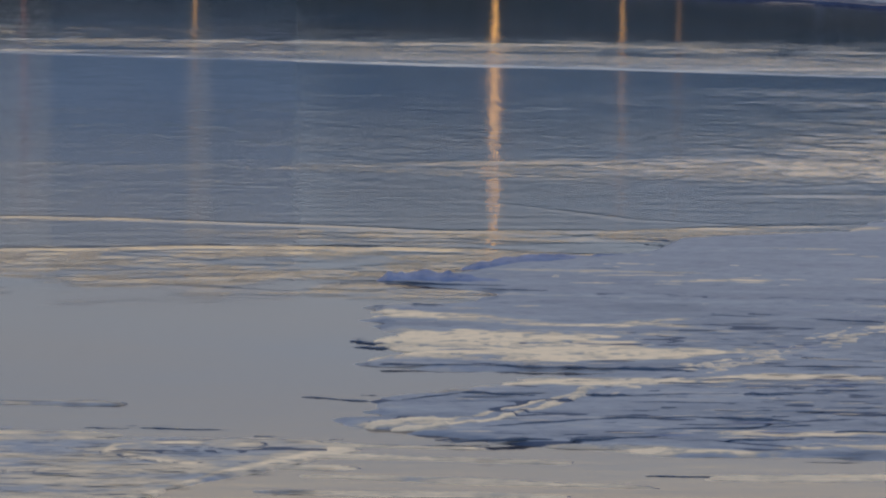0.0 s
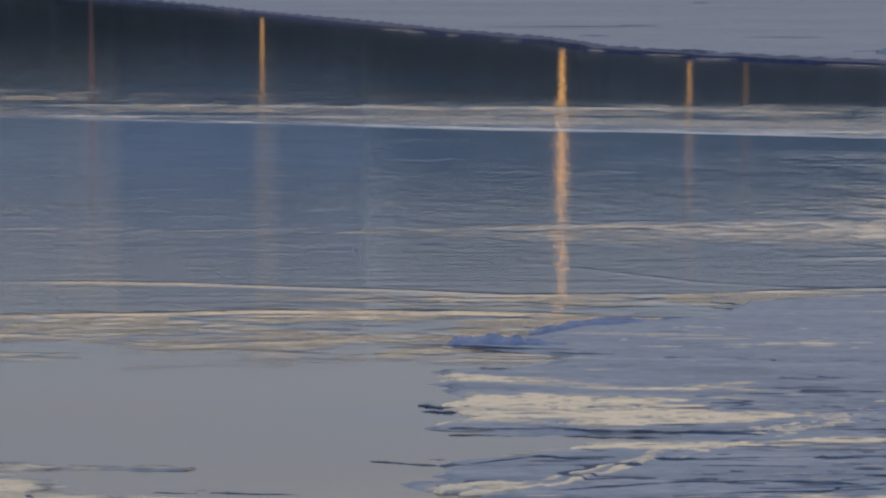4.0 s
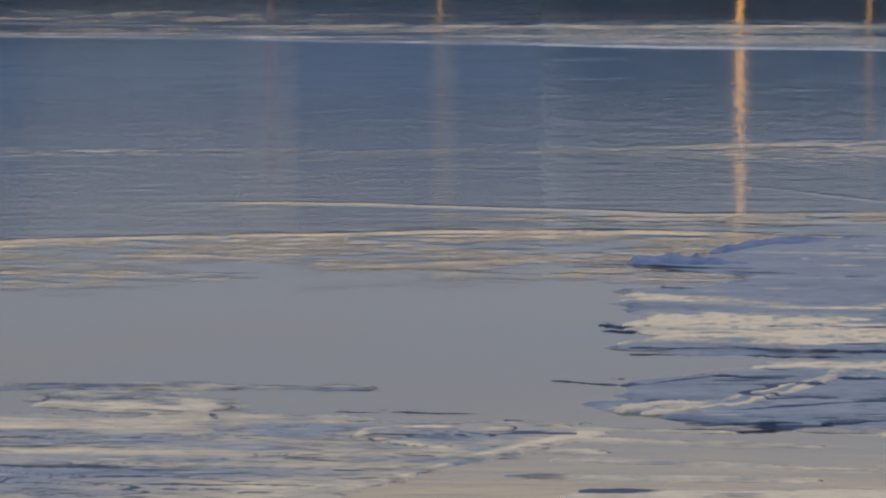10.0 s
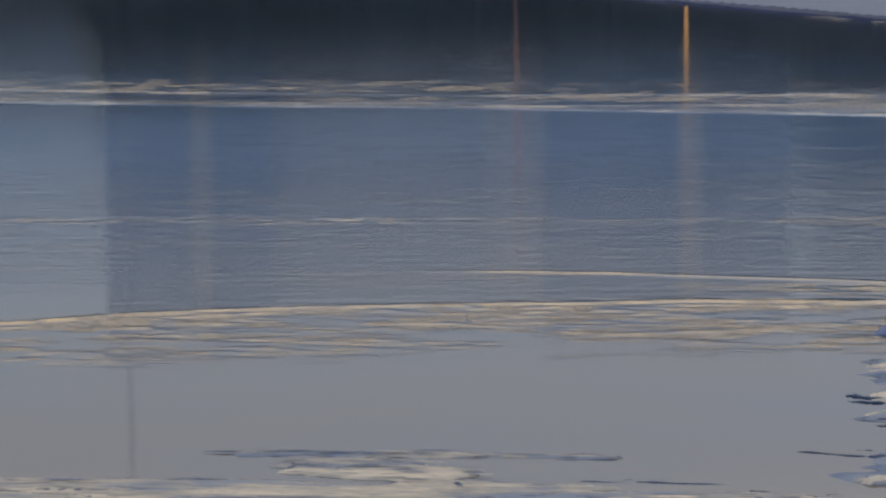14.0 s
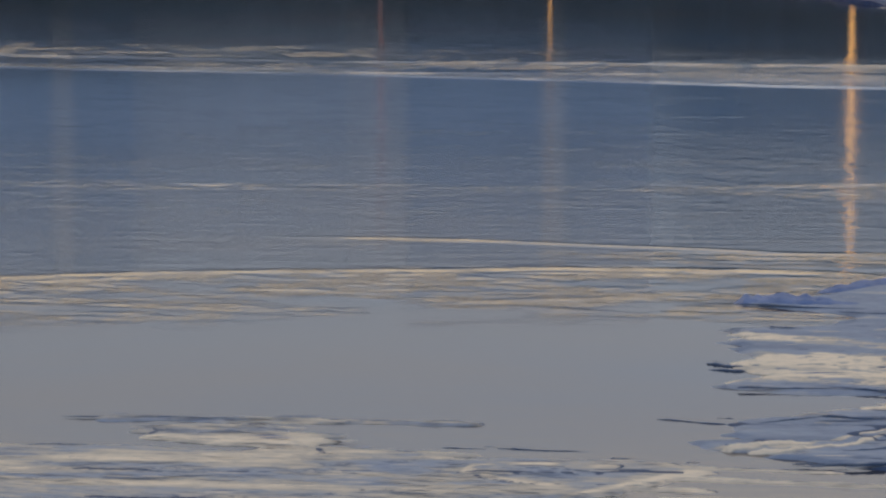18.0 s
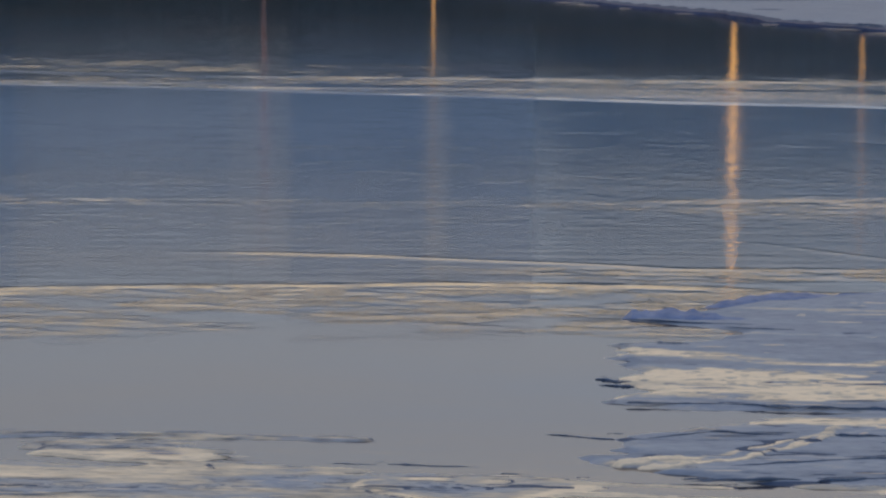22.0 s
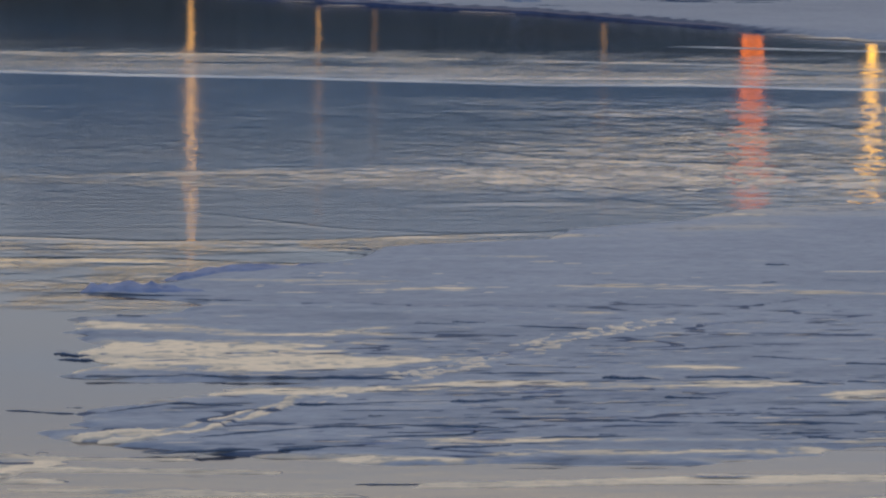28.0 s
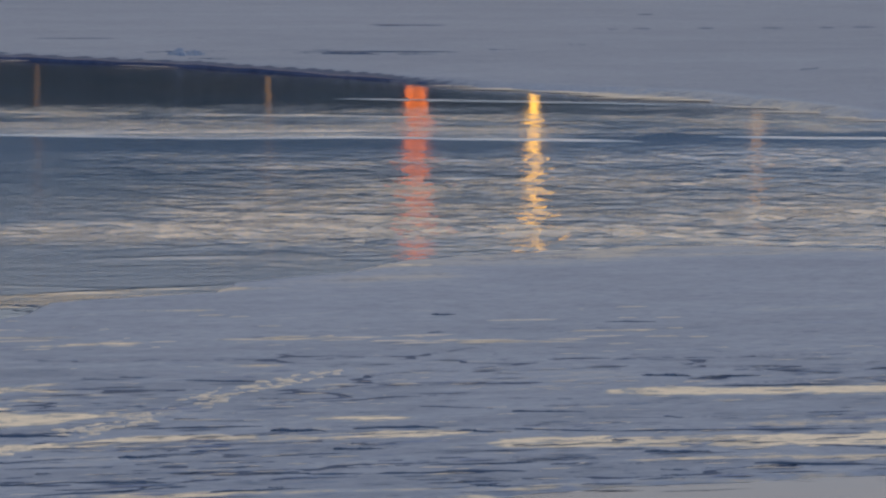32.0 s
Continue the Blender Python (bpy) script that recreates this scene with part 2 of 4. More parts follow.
def mesh_object(name, verts, faces, mat, smooth=True):
    me = bpy.data.meshes.new(name)
    me.from_pydata(verts, [], faces)
    me.materials.append(mat)
    if smooth:
        me.polygons.foreach_set("use_smooth", [True] * len(me.polygons))
    me.update()
    return new(name, me)


def box(bm, x0, x1, y0, y1, z0, z1, bevel=0.0):
    r = bmesh.ops.create_cube(bm, size=1, matrix=Matrix.LocRotScale(((x0 + x1) / 2, (y0 + y1) / 2, (z0 + z1) / 2), None, (x1 - x0, y1 - y0, z1 - z0)))
    if bevel:
        bmesh.ops.bevel(bm, geom=list({e for v in r["verts"] for e in v.link_edges}), offset=bevel, segments=1, affect="EDGES")
    return bm


def tube(bm, r0, r1, z0, z1, seg=10, x=0.0, y=0.0):
    bmesh.ops.create_cone(bm, cap_ends=True, segments=seg, radius1=r0, radius2=r1, depth=z1 - z0, matrix=Matrix.Translation((x, y, (z0 + z1) / 2)))
    return bm


def sheet_mesh(name, co, quads):
    """A smooth-shaded mesh from arrays of places and four-cornered faces."""
    me = bpy.data.meshes.new(name)
    me.vertices.add(len(co))
    me.vertices.foreach_set("co", co.ravel().astype(np.float32))
    me.loops.add(quads.size)
    me.loops.foreach_set("vertex_index", quads.ravel().astype(np.int32))
    me.polygons.add(len(quads))
    me.polygons.foreach_set("loop_start", np.arange(0, quads.size, 4, dtype=np.int32))
    me.polygons.foreach_set("use_smooth", np.ones(len(quads), bool))
    me.update(calc_edges=True)
    me.validate()
    return me


def ice_field(name, turn, reach, height, steps, label, category, kind="structure", mat=None):
    """A sheet of ice, laid out on rings round the shore point: finer near, coarser far. height(x, y) gives z, wet and clear."""
    a = np.radians(np.arange(turn[0], turn[1], steps[0]))
    r = 1 / np.arange(1 / reach[1], 1 / reach[0], steps[1])
    A, R = np.meshgrid(a, r)
    x, y = R * np.sin(A), R * np.cos(A)
    z, wet, clear_shade = height(x, y)
    keep = z > -0.05
    cell = keep[:-1, :-1] | keep[1:, :-1] | keep[:-1, 1:] | keep[1:, 1:]
    idx = np.arange(x.size).reshape(x.shape)
    quads = np.stack([idx[:-1, :-1][cell], idx[:-1, 1:][cell], idx[1:, 1:][cell], idx[1:, :-1][cell]], 1)
    used = np.unique(quads)
    back = np.full(x.size, -1)
    back[used] = np.arange(len(used))
    quads = back[quads][:, ::-1]
    me = sheet_mesh(name, np.stack([x.ravel()[used], y.ravel()[used], z.ravel()[used]], 1), quads)
    for key, v in (("wet", wet), ("clear_shade", clear_shade)):
        me.attributes.new(key, "FLOAT", "POINT").data.foreach_set("value", v.ravel()[used].astype(np.float32))
    me.materials.append(mat or ICE)
    return tagged(new(name, me), label, category, "", kind)


# ---- the lake: one sheet of open water with the ripples of wakes and wind ----
W1 = [(-21, 55.2), (-17.6, 57.3), (-15.6, 58.5), (-12.5, 59.6), (-8.5, 60.2), (-4.8, 60.8), (-1, 60.7), (2.5, 59.9), (4, 59.6)]
W2 = [(-14, 65.2), (-10.5, 65.2), (-7, 64.9), (-3.8, 64.2), (0, 63.3), (3.8, 63.4), (6, 64.1), (9, 64.6)]
F1 = [(-48, 118.5), (-35, 115), (-25, 112.3), (-17, 110.8), (-9, 108.3), (-1, 106), (5, 105), (13.4, 102.3), (18, 102.3), (27, 100)]
F2 = [(-45, 124), (-31, 120), (-18.5, 117), (4, 115.5), (23, 110.5), (30, 109)]
F3 = [(14, 123), (20.5, 120.7), (35, 116)]
RIM_LAP = [(-1.0, 69.8), (1.6, 67.6), (4.0, 65.3), (6.0, 64.5), (8.6, 64.2), (9.2, 64.8)]
ICE_LAP = [(8.5, 79.5), (14.1, 78.0), (18.4, 74.7), (22.5, 70.9), (27, 70.3)]


def behind(x, y, pts):
    """How far a place lies beyond a line that runs sideways."""
    p = np.array(pts, float)
    return y - np.interp(x, p[:, 0], p[:, 1])


def within(x, x0, x1, ease=1.5):
    return soft(x, x0 - ease, x0 + ease) * (1 - soft(x, x1 - ease, x1 + ease))


def wavelets(x, y, length, width, seed):
    """Short-crested waves, long sideways and narrow in depth, steeper on the far side; slopes of about one."""
    y = y + 0.25 * width * (value_noise(x / length * 1.7, y / width * 0.3, seed + 3) - 0.5)

    def heap(q):
        a = value_noise(x / length + 0.31 * q / width, q / width, seed) - 0.5
        return 0.75 * a + 0.45 * (value_noise(x / length * 1.9 - 0.45 * q / width, q / width * 1.7 + 5.5, seed + 11) - 0.5)
    return width * heap(y - 1.0 * width * heap(y))


def line_wave(x, y, pts, width, slope, x0, x1, seed, ease=1.5):
    """One long low wave along a line, broken a little along its length."""
    v = behind(x, y, pts) + 0.5 * width * (value_noise(x / (9 * width), x * 0, seed) - 0.5)
    return slope * width * np.exp(-(v / np.where(v > 0, 0.4 * width, width)) ** 2) * within(x, x0, x1, ease) * (0.7 + 0.6 * value_noise(x / (7 * width), x * 0 + 3, seed + 1))


def R_of(x, y):
    return np.hypot(x, y)


def wake_masks(x, y):
    """Where the wakes and gusts roughen the water: near wake, second wake, far wake, water beyond it, wind belt, open chop."""
    R = R_of(x, y)
    v = behind(x, y, W1)
    patchy = soft(fbm(x * 0.45, y, 1.3, 407, 3), 0.31, 0.56)
    near = (soft(v, -2.6, -0.4) * (1 - soft(v, 0.0, 0.45)) * (0.6 + 0.4 * patchy) + 0.85 * soft(v, -8.0, -3.5) * (1 - soft(v, -2.2, -0.4)) * patchy) * within(x, -24, 4, 3)
    v = behind(x, y, W2)
    second = soft(v, -3.6, -0.2) * (1 - soft(v, 0.0, 0.3)) * within(x, -9, 7, 3) * soft(fbm(x * 0.2, y, 1.2, 433, 3), 0.30, 0.56)
    v = behind(x, y, F1)
    wide = 1.2 + 3.4 * soft(x, -14, 0)
    far = soft(v, -0.35, 0.15) * (1 - soft(v, wide, wide + 1.2)) * within(x, -60, 25, 4)
    beyond = soft(v, 1.0, 4.0) * (1 - soft(v, 8.0, 17.0)) * within(x, -60, 40, 6) * (0.3 + 0.7 * soft(fbm(x * 0.12, y, 3.0, 455, 3), 0.36, 0.64))
    gust = soft(fbm(x * 0.25, y, 2.4, 5, 3), 0.30, 0.66)
    belt = (0.40 + 0.60 * soft(x, -5, 2)) * np.exp(-((y - 74.5 - 0.05 * np.maximum(0, x - 4)) / (0.8 + 1.3 * soft(x, -5, 6))) ** 4)
    right = soft(x, 4, 15) * soft(y, 66, 71) * (1 - soft(y, 93, 100))
    right = right + within(x, 17, 40, 3) * np.exp(-(behind(x, y, [(17, 95), (21, 91.5), (25, 87.4), (30.5, 83), (35, 81.5)]) / 2.4) ** 2)
    wind = np.minimum(1.2, belt + 0.62 * right) * (0.3 + 0.7 * gust)
    outer = soft(R, 64, 74) * (1 - soft(R, 101, 110)) * (0.55 + 0.45 * gust)
    return near, second, far, beyond, wind, outer


def water_height(x, y):
    near, second, far, beyond, wind, outer = wake_masks(x, y)
    h = line_wave(x, y, W1, 0.28, 0.06, -23, 4, 401) + line_wave(x, y + 0.7, W1, 0.22, 0.03, -23, 3, 403)
    h = h + near * (0.075 * wavelets(x, y, 1.0, 0.27, 411) + 0.075 * wavelets(x, y, 0.5, 0.20, 413))
    h = h + line_wave(x, y, W2, 0.24, 0.05, -11, 8, 421, 3) + 0.11 * second * wavelets(x, y, 0.8, 0.24, 431)
    # the far wake: long lines with a pale band between them
    h = h + line_wave(x, y, F1, 0.5, 0.07, -60, 27, 441) + line_wave(x, y, F2, 0.45, 0.07, -60, 24, 447) + line_wave(x, y, F3, 0.5, 0.06, 21, 40, 449)
    h = h + 0.13 * far * wavelets(x, y, 30.0, 0.55, 451) + 0.06 * beyond * wavelets(x, y, 1.4, 0.7, 453)
    h = h + 0.21 * wind * wavelets(x, y, 0.75, 0.48, 461) + (0.010 + 0.010 * soft(x, -14, 4)) * outer * wavelets(x, y, 0.6, 0.45, 463)
    h = h + 0.010 * soft(R_of(x, y), 108, 122) * wavelets(x, y, 1.0, 0.9, 465)
    h = h + line_wave(x, y, RIM_LAP, 0.22, 0.025, 0.5, 8.5, 481) + line_wave(x, y, ICE_LAP, 0.30, 0.06, 9, 30, 483) + line_wave(x, y, [(6, 69.6), (12, 69.9)], 0.3, 0.06, 7, 10.5, 487)
    h = h + line_wave(x, y, [(30.5, 101.4), (34, 100.4), (39, 99.4)], 0.4, 0.09, 31, 44, 489)
    return h


def lake():
    a = np.radians(np.concatenate([np.arange(-60, -20, 4.0), np.arange(-20, 24, 0.035), np.arange(24, 60.1, 4.0)]))
    r = np.concatenate([np.arange(14, 50, 4.0), 1 / np.arange(1 / 50, 1 / 178, -2.15e-5), np.arange(180, 331, 10.0)])
    A, R = np.meshgrid(a, r)
    x, y = R * np.sin(A), R * np.cos(A)
    ease = soft(R, 50, 52) * (1 - soft(R, 165, 177)) * within(np.degrees(A), -19.5, 23.5, 0.4)
    idx = np.arange(x.size).reshape(x.shape)
    quads = np.stack([idx[:-1, :-1].ravel(), idx[:-1, 1:].ravel(), idx[1:, 1:].ravel(), idx[1:, :-1].ravel()], 1)[:, ::-1]
    me = sheet_mesh("water", np.stack([x.ravel(), y.ravel(), (ease * water_height(x, y)).ravel()], 1), quads)
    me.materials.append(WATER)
    # set by distance: roughens the water and paints its reflected blue as base colour
    blue_ruffle = 0.08 + (0.46 * soft(R, 60, 78) + 0.60 * soft(R, 80, 97)) * (1 - 0.82 * soft(R, 105, 119) - 0.06 * soft(R, 122, 160)) * (1 - 0.2 * soft(x, 5, 17)) * (1 - 0.35 * soft(x, 4, 16) * (1 - soft(R, 86, 100)))
    blue_ruffle += 0.3 * soft(x, 2, 6) * soft(R, 60, 66) * (1 - soft(R, 74, 84))
    me.attributes.new("blue_ruffle", "FLOAT", "POINT").data.foreach_set("value", blue_ruffle.ravel().astype(np.float32))
    near, second, far, beyond, wind, outer = wake_masks(x, y)
    v = behind(x, y, F1)
    lines = 0.25 + 0.75 * soft(value_noise(x / 90 + 7, v / 0.42, 491), 0.25, 0.75)
    dash = 0.2 + 0.8 * soft(value_noise(x / 0.7, y / 0.32, 493), 0.3, 0.7)
    streaks = soft(value_noise(x / 1.6, y / 0.9, 495) * 0.6 + value_noise(x / 0.7, y / 0.5, 497) * 0.4, 0.42, 0.72)
    chop = 0.03 + 0.075 * soft(R, 61, 66) * (1 - soft(R, 78, 100)) + 0.05 * outer * streaks + 0.055 * soft(R, 106, 114) + 0.55 * near * dash + 0.45 * second * dash + 0.75 * far * lines + 0.55 * beyond * (0.15 + 0.85 * streaks) + 0.6 * wind * dash
    me.attributes.new("chop", "FLOAT", "POINT").data.foreach_set("value", chop.ravel().astype(np.float32))
    return tagged(new("water", me), "open grey-blue lake water with pale wakes and wind ripples", "water", "", "structure")


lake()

SHELF = [(34, 70), (24, 69.9), (19, 70.2), (13.3, 68.4), (11.6, 66.3), (9.0, 65.0), (8.3, 63.5), (4.8, 62.4), (4.2, 60.6), (1.6, 58.9),
         (0.4, 57.4), (-1.1, 56.2), (1.1, 55.0), (0.8, 53.8), (-1.0, 53.0), (-0.5, 51.0), (-1.0, 49.6), (-0.5, 48.5), (-0.9, 47.5),
         (2.4, 46.9), (0.5, 45.9), (-0.9, 44.6), (-0.9, 42.9), (0.4, 41.6), (3.2, 40.7), (7.0, 40.4), (11, 41.6), (15, 41.9), (34, 42)]


TRACK = [(-0.83, 42.45), (0.56, 43.05), (1.73, 44.54), (2.1, 45.0), (3.3, 46.3), (4.57, 47.66), (5.83, 49.28), (6.63, 50.28), (8.9, 52.6)]
# pale wet slush on the ice, warm sky sheen painted in: from, to, half depth, strength
CREAM_SHEEN = [
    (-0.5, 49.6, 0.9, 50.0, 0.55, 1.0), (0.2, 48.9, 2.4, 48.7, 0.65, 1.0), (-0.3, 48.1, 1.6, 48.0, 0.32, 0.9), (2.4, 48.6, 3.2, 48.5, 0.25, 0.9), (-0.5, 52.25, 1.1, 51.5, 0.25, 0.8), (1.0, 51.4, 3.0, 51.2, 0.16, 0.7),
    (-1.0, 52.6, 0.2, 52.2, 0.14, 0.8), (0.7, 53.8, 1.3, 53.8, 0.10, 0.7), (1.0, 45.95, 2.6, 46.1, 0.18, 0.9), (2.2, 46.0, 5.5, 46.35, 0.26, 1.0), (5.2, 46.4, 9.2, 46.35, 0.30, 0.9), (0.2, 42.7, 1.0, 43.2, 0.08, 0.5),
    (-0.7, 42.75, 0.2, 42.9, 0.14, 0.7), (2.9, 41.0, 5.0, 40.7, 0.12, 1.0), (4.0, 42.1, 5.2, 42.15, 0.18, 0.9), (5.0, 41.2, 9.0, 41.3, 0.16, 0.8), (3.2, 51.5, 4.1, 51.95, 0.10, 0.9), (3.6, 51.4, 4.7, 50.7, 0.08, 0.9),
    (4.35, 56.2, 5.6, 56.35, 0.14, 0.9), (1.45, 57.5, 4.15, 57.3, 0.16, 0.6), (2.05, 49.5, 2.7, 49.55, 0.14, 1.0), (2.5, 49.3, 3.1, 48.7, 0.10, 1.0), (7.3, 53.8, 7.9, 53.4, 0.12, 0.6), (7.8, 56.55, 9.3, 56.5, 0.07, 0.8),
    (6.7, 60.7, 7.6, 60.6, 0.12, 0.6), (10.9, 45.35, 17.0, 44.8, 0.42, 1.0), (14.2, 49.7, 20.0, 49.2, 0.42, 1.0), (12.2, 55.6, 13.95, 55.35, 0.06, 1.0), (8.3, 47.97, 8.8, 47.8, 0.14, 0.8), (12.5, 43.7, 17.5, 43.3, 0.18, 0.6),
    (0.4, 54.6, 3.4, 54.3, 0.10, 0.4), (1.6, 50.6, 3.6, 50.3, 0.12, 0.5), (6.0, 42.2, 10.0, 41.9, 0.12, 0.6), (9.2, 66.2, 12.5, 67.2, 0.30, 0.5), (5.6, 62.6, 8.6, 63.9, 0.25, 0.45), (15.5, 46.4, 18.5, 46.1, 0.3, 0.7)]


def shelf_height(x, y):
    rag = fbm(x * 0.55, y, 2.0, 11, 5) - 0.5
    near_part = 1 - soft(y, 53, 57)
    torn = (fbm(x * 0.15, y, 0.75, 13, 3) - 0.5) * near_part  # tongues and bays, drawn out sideways
    torn = 1.1 * torn + 0.9 * (fbm(x * 0.2, y, 0.28, 17, 3) - 0.5) * near_part
    d = inside(x + torn, y, SHELF) + rag * (0.35 + 1.0 * near_part)
    d = np.minimum(d, near_line(x, y, [(-1.8, 46.2), (0.0, 46.4), (1.4, 46.75)]) - 0.55 * (1 - 0.75 * soft(x, -0.4, 1.6)) + 0.35 * rag)  # a bay of open water
    zone = near_part
    z = 0.045 * soft(d, -0.05, 0.25) - 0.06 * (1 - soft(d, -0.4, 0.0))
    z += 0.03 * (fbm(x * 0.6, y, 0.9, 5, 4) - 0.5) * soft(d, -0.1, 0.3)
    patch = fbm(x * 0.28, y, 1.1, 31, 5)
    trail = near_line(x, y, TRACK) + 0.3 * (fbm(x, y, 0.6, 77, 3) - 0.5)
    track = soft(0.10 - np.abs(trail - 0.17), 0, 0.06)
    streak = fbm(x * 0.22, y, 0.42, 33, 3)
    tatter = 0.5 * (fbm(x * 0.3, y, 0.5, 35, 4) - 0.5) + 0.35 * (fbm(x * 0.5, y, 0.17, 36, 2) - 0.5)
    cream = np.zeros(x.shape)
    for x0, y0, x1, y1, half, strength in CREAM_SHEEN:
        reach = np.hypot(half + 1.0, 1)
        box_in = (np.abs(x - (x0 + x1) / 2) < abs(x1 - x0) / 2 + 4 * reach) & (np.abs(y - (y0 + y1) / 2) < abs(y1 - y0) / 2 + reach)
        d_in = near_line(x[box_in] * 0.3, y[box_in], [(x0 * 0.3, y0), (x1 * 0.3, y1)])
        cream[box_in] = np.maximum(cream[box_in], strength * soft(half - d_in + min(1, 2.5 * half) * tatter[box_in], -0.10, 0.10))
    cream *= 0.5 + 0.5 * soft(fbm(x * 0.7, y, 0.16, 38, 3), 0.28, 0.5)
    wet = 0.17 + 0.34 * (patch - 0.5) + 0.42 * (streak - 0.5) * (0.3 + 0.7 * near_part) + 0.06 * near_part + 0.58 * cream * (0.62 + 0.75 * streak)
    wet += 0.45 * track * (1 - 0.75 * soft(x, 1.9, 2.6)) + 0.10 * soft(y, 53, 58) + 0.22 * (1 - soft(d, 0.05, 0.7)) * near_part * soft(streak, 0.35, 0.6)
    wet += 0.26 * soft(y, 60, 64) * (1 - soft(d, 0.3, 4)) * soft(x, 8, 14)
    z += 0.05 * track * (1 - 0.8 * soft(x, 1.9, 2.6)) * soft(fbm(x, y, 0.3, 91, 2), 0.4, 0.7)
    lines = np.abs(fbm(x * 0.22, y, 1.5, 41, 4) - 0.5)
    clear_shade = (1 - soft(lines, 0.004, 0.018)) * zone * soft(fbm(x * 0.5, y, 1.6, 51, 3), 0.46, 0.58)
    gaps = fbm(x * 0.16, y, 0.15, 23, 3)
    belt = np.exp(-((y - 43.2) / 1.6) ** 4) * soft(x, 0, 3)
    clear_shade = np.maximum(clear_shade * (1 - 0.7 * cream), 0.85 * soft(gaps, 0.80 - 0.09 * belt, 0.87 - 0.09 * belt) * zone * (1 - track) * (1 - 0.8 * cream))
    z -= 0.02 * clear_shade
    return z, wet, clear_shade


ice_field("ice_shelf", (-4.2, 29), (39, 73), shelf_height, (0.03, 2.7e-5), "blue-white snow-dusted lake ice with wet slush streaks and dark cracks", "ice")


NEAR_TRACK = [(-1.45, 40.95), (-2.3, 39.96), (-2.8, 39.5), (-3.65, 38.2)]
SWIRL = [(-2.5, 41.25), (-3.46, 41.36), (-3.99, 41.3), (-4.35, 41.06), (-4.38, 40.65), (-3.97, 40.3), (-2.89, 39.84)]
PLATES = [(-1.7, 40.66, 1.9, 40.28, 0.10), (-1.8, 39.9, -1.1, 39.9, 0.12), (-1.7, 39.35, 2.5, 38.8, 0.09), (-2.3, 38.4, 1.4, 38.2, 0.13),
          (-1.2, 37.4, 4, 37.2, 0.35), (3.4, 39.4, 12, 39.7, 0.14), (9, 38.2, 17, 38.9, 0.2), (-2, 41.4, 0.4, 41.2, 0.08)]


# warm pale slush among the drifting ice, sky sheen in its colour: from, to, half depth
PALE = [(-7.4, 43.0, -6.1, 43.55, 0.28), (-9.5, 42.6, -6.8, 42.8, 0.35), (-6.6, 41.9, -4.4, 42.15, 0.12), (-4.65, 40.2, -4.35, 40.8, 0.22), (-6.7, 39.6, -5.0, 39.3, 0.20), (-9.8, 41.2, -7.4, 41.4, 0.35),
        (-3.9, 40.75, -3.5, 39.9, 0.12), (-3.5, 39.85, -2.3, 39.4, 0.12), (-15.5, 41.2, -11.0, 41.0, 0.30), (-12.5, 39.6, -8.5, 39.8, 0.20), (-16.0, 38.6, -11.5, 38.4, 0.25)]


def near_depth(x, y):
    """How far inside the drifting slush a place lies; negative on open water."""
    rag = fbm(x * 0.4, y, 1.3, 111, 5) - 0.5
    xw = x + 2.6 * (fbm(x * 0.12, y, 0.6, 117, 3) - 0.5) + 1.0 * (fbm(x * 0.2, y, 0.22, 119, 2) - 0.5)
    edge = 42.1 - 0.7 * soft(xw, -5.6, -4.4)
    trail = near_line(x, y, NEAR_TRACK)
    bend = near_line(x, y, SWIRL)
    beside = (-1.45 - (40.95 - y) * 0.79 - x) * 0.8
    left = np.minimum(edge - y + 1.2 * rag, beside + 0.15 + 0.4 * rag)
    tongue = 0.8 - np.hypot((xw + 7.9) / 1.6, (y - 43.0) / 0.85) + 1.3 * rag
    finger = 0.12 - near_line(xw, y, [(-10.8, 44.2), (-8, 44.3), (-4.8, 44.15)]) + 0.3 * rag
    d = np.maximum.reduce([left, tongue, finger, 0.12 - trail + 0.6 * rag]) + 0.5 * (fbm(x * 0.35, y, 0.25, 121, 3) - 0.5)
    for x0, y0, x1, y1, hw in PLATES:
        d = np.maximum(d, hw - near_line(xw * 0.4 + x * 0.6, y, [(x0, y0), (x1, y1)]) + 0.45 * rag * (hw / 0.12) ** 0.6)
    return d, rag, trail, bend


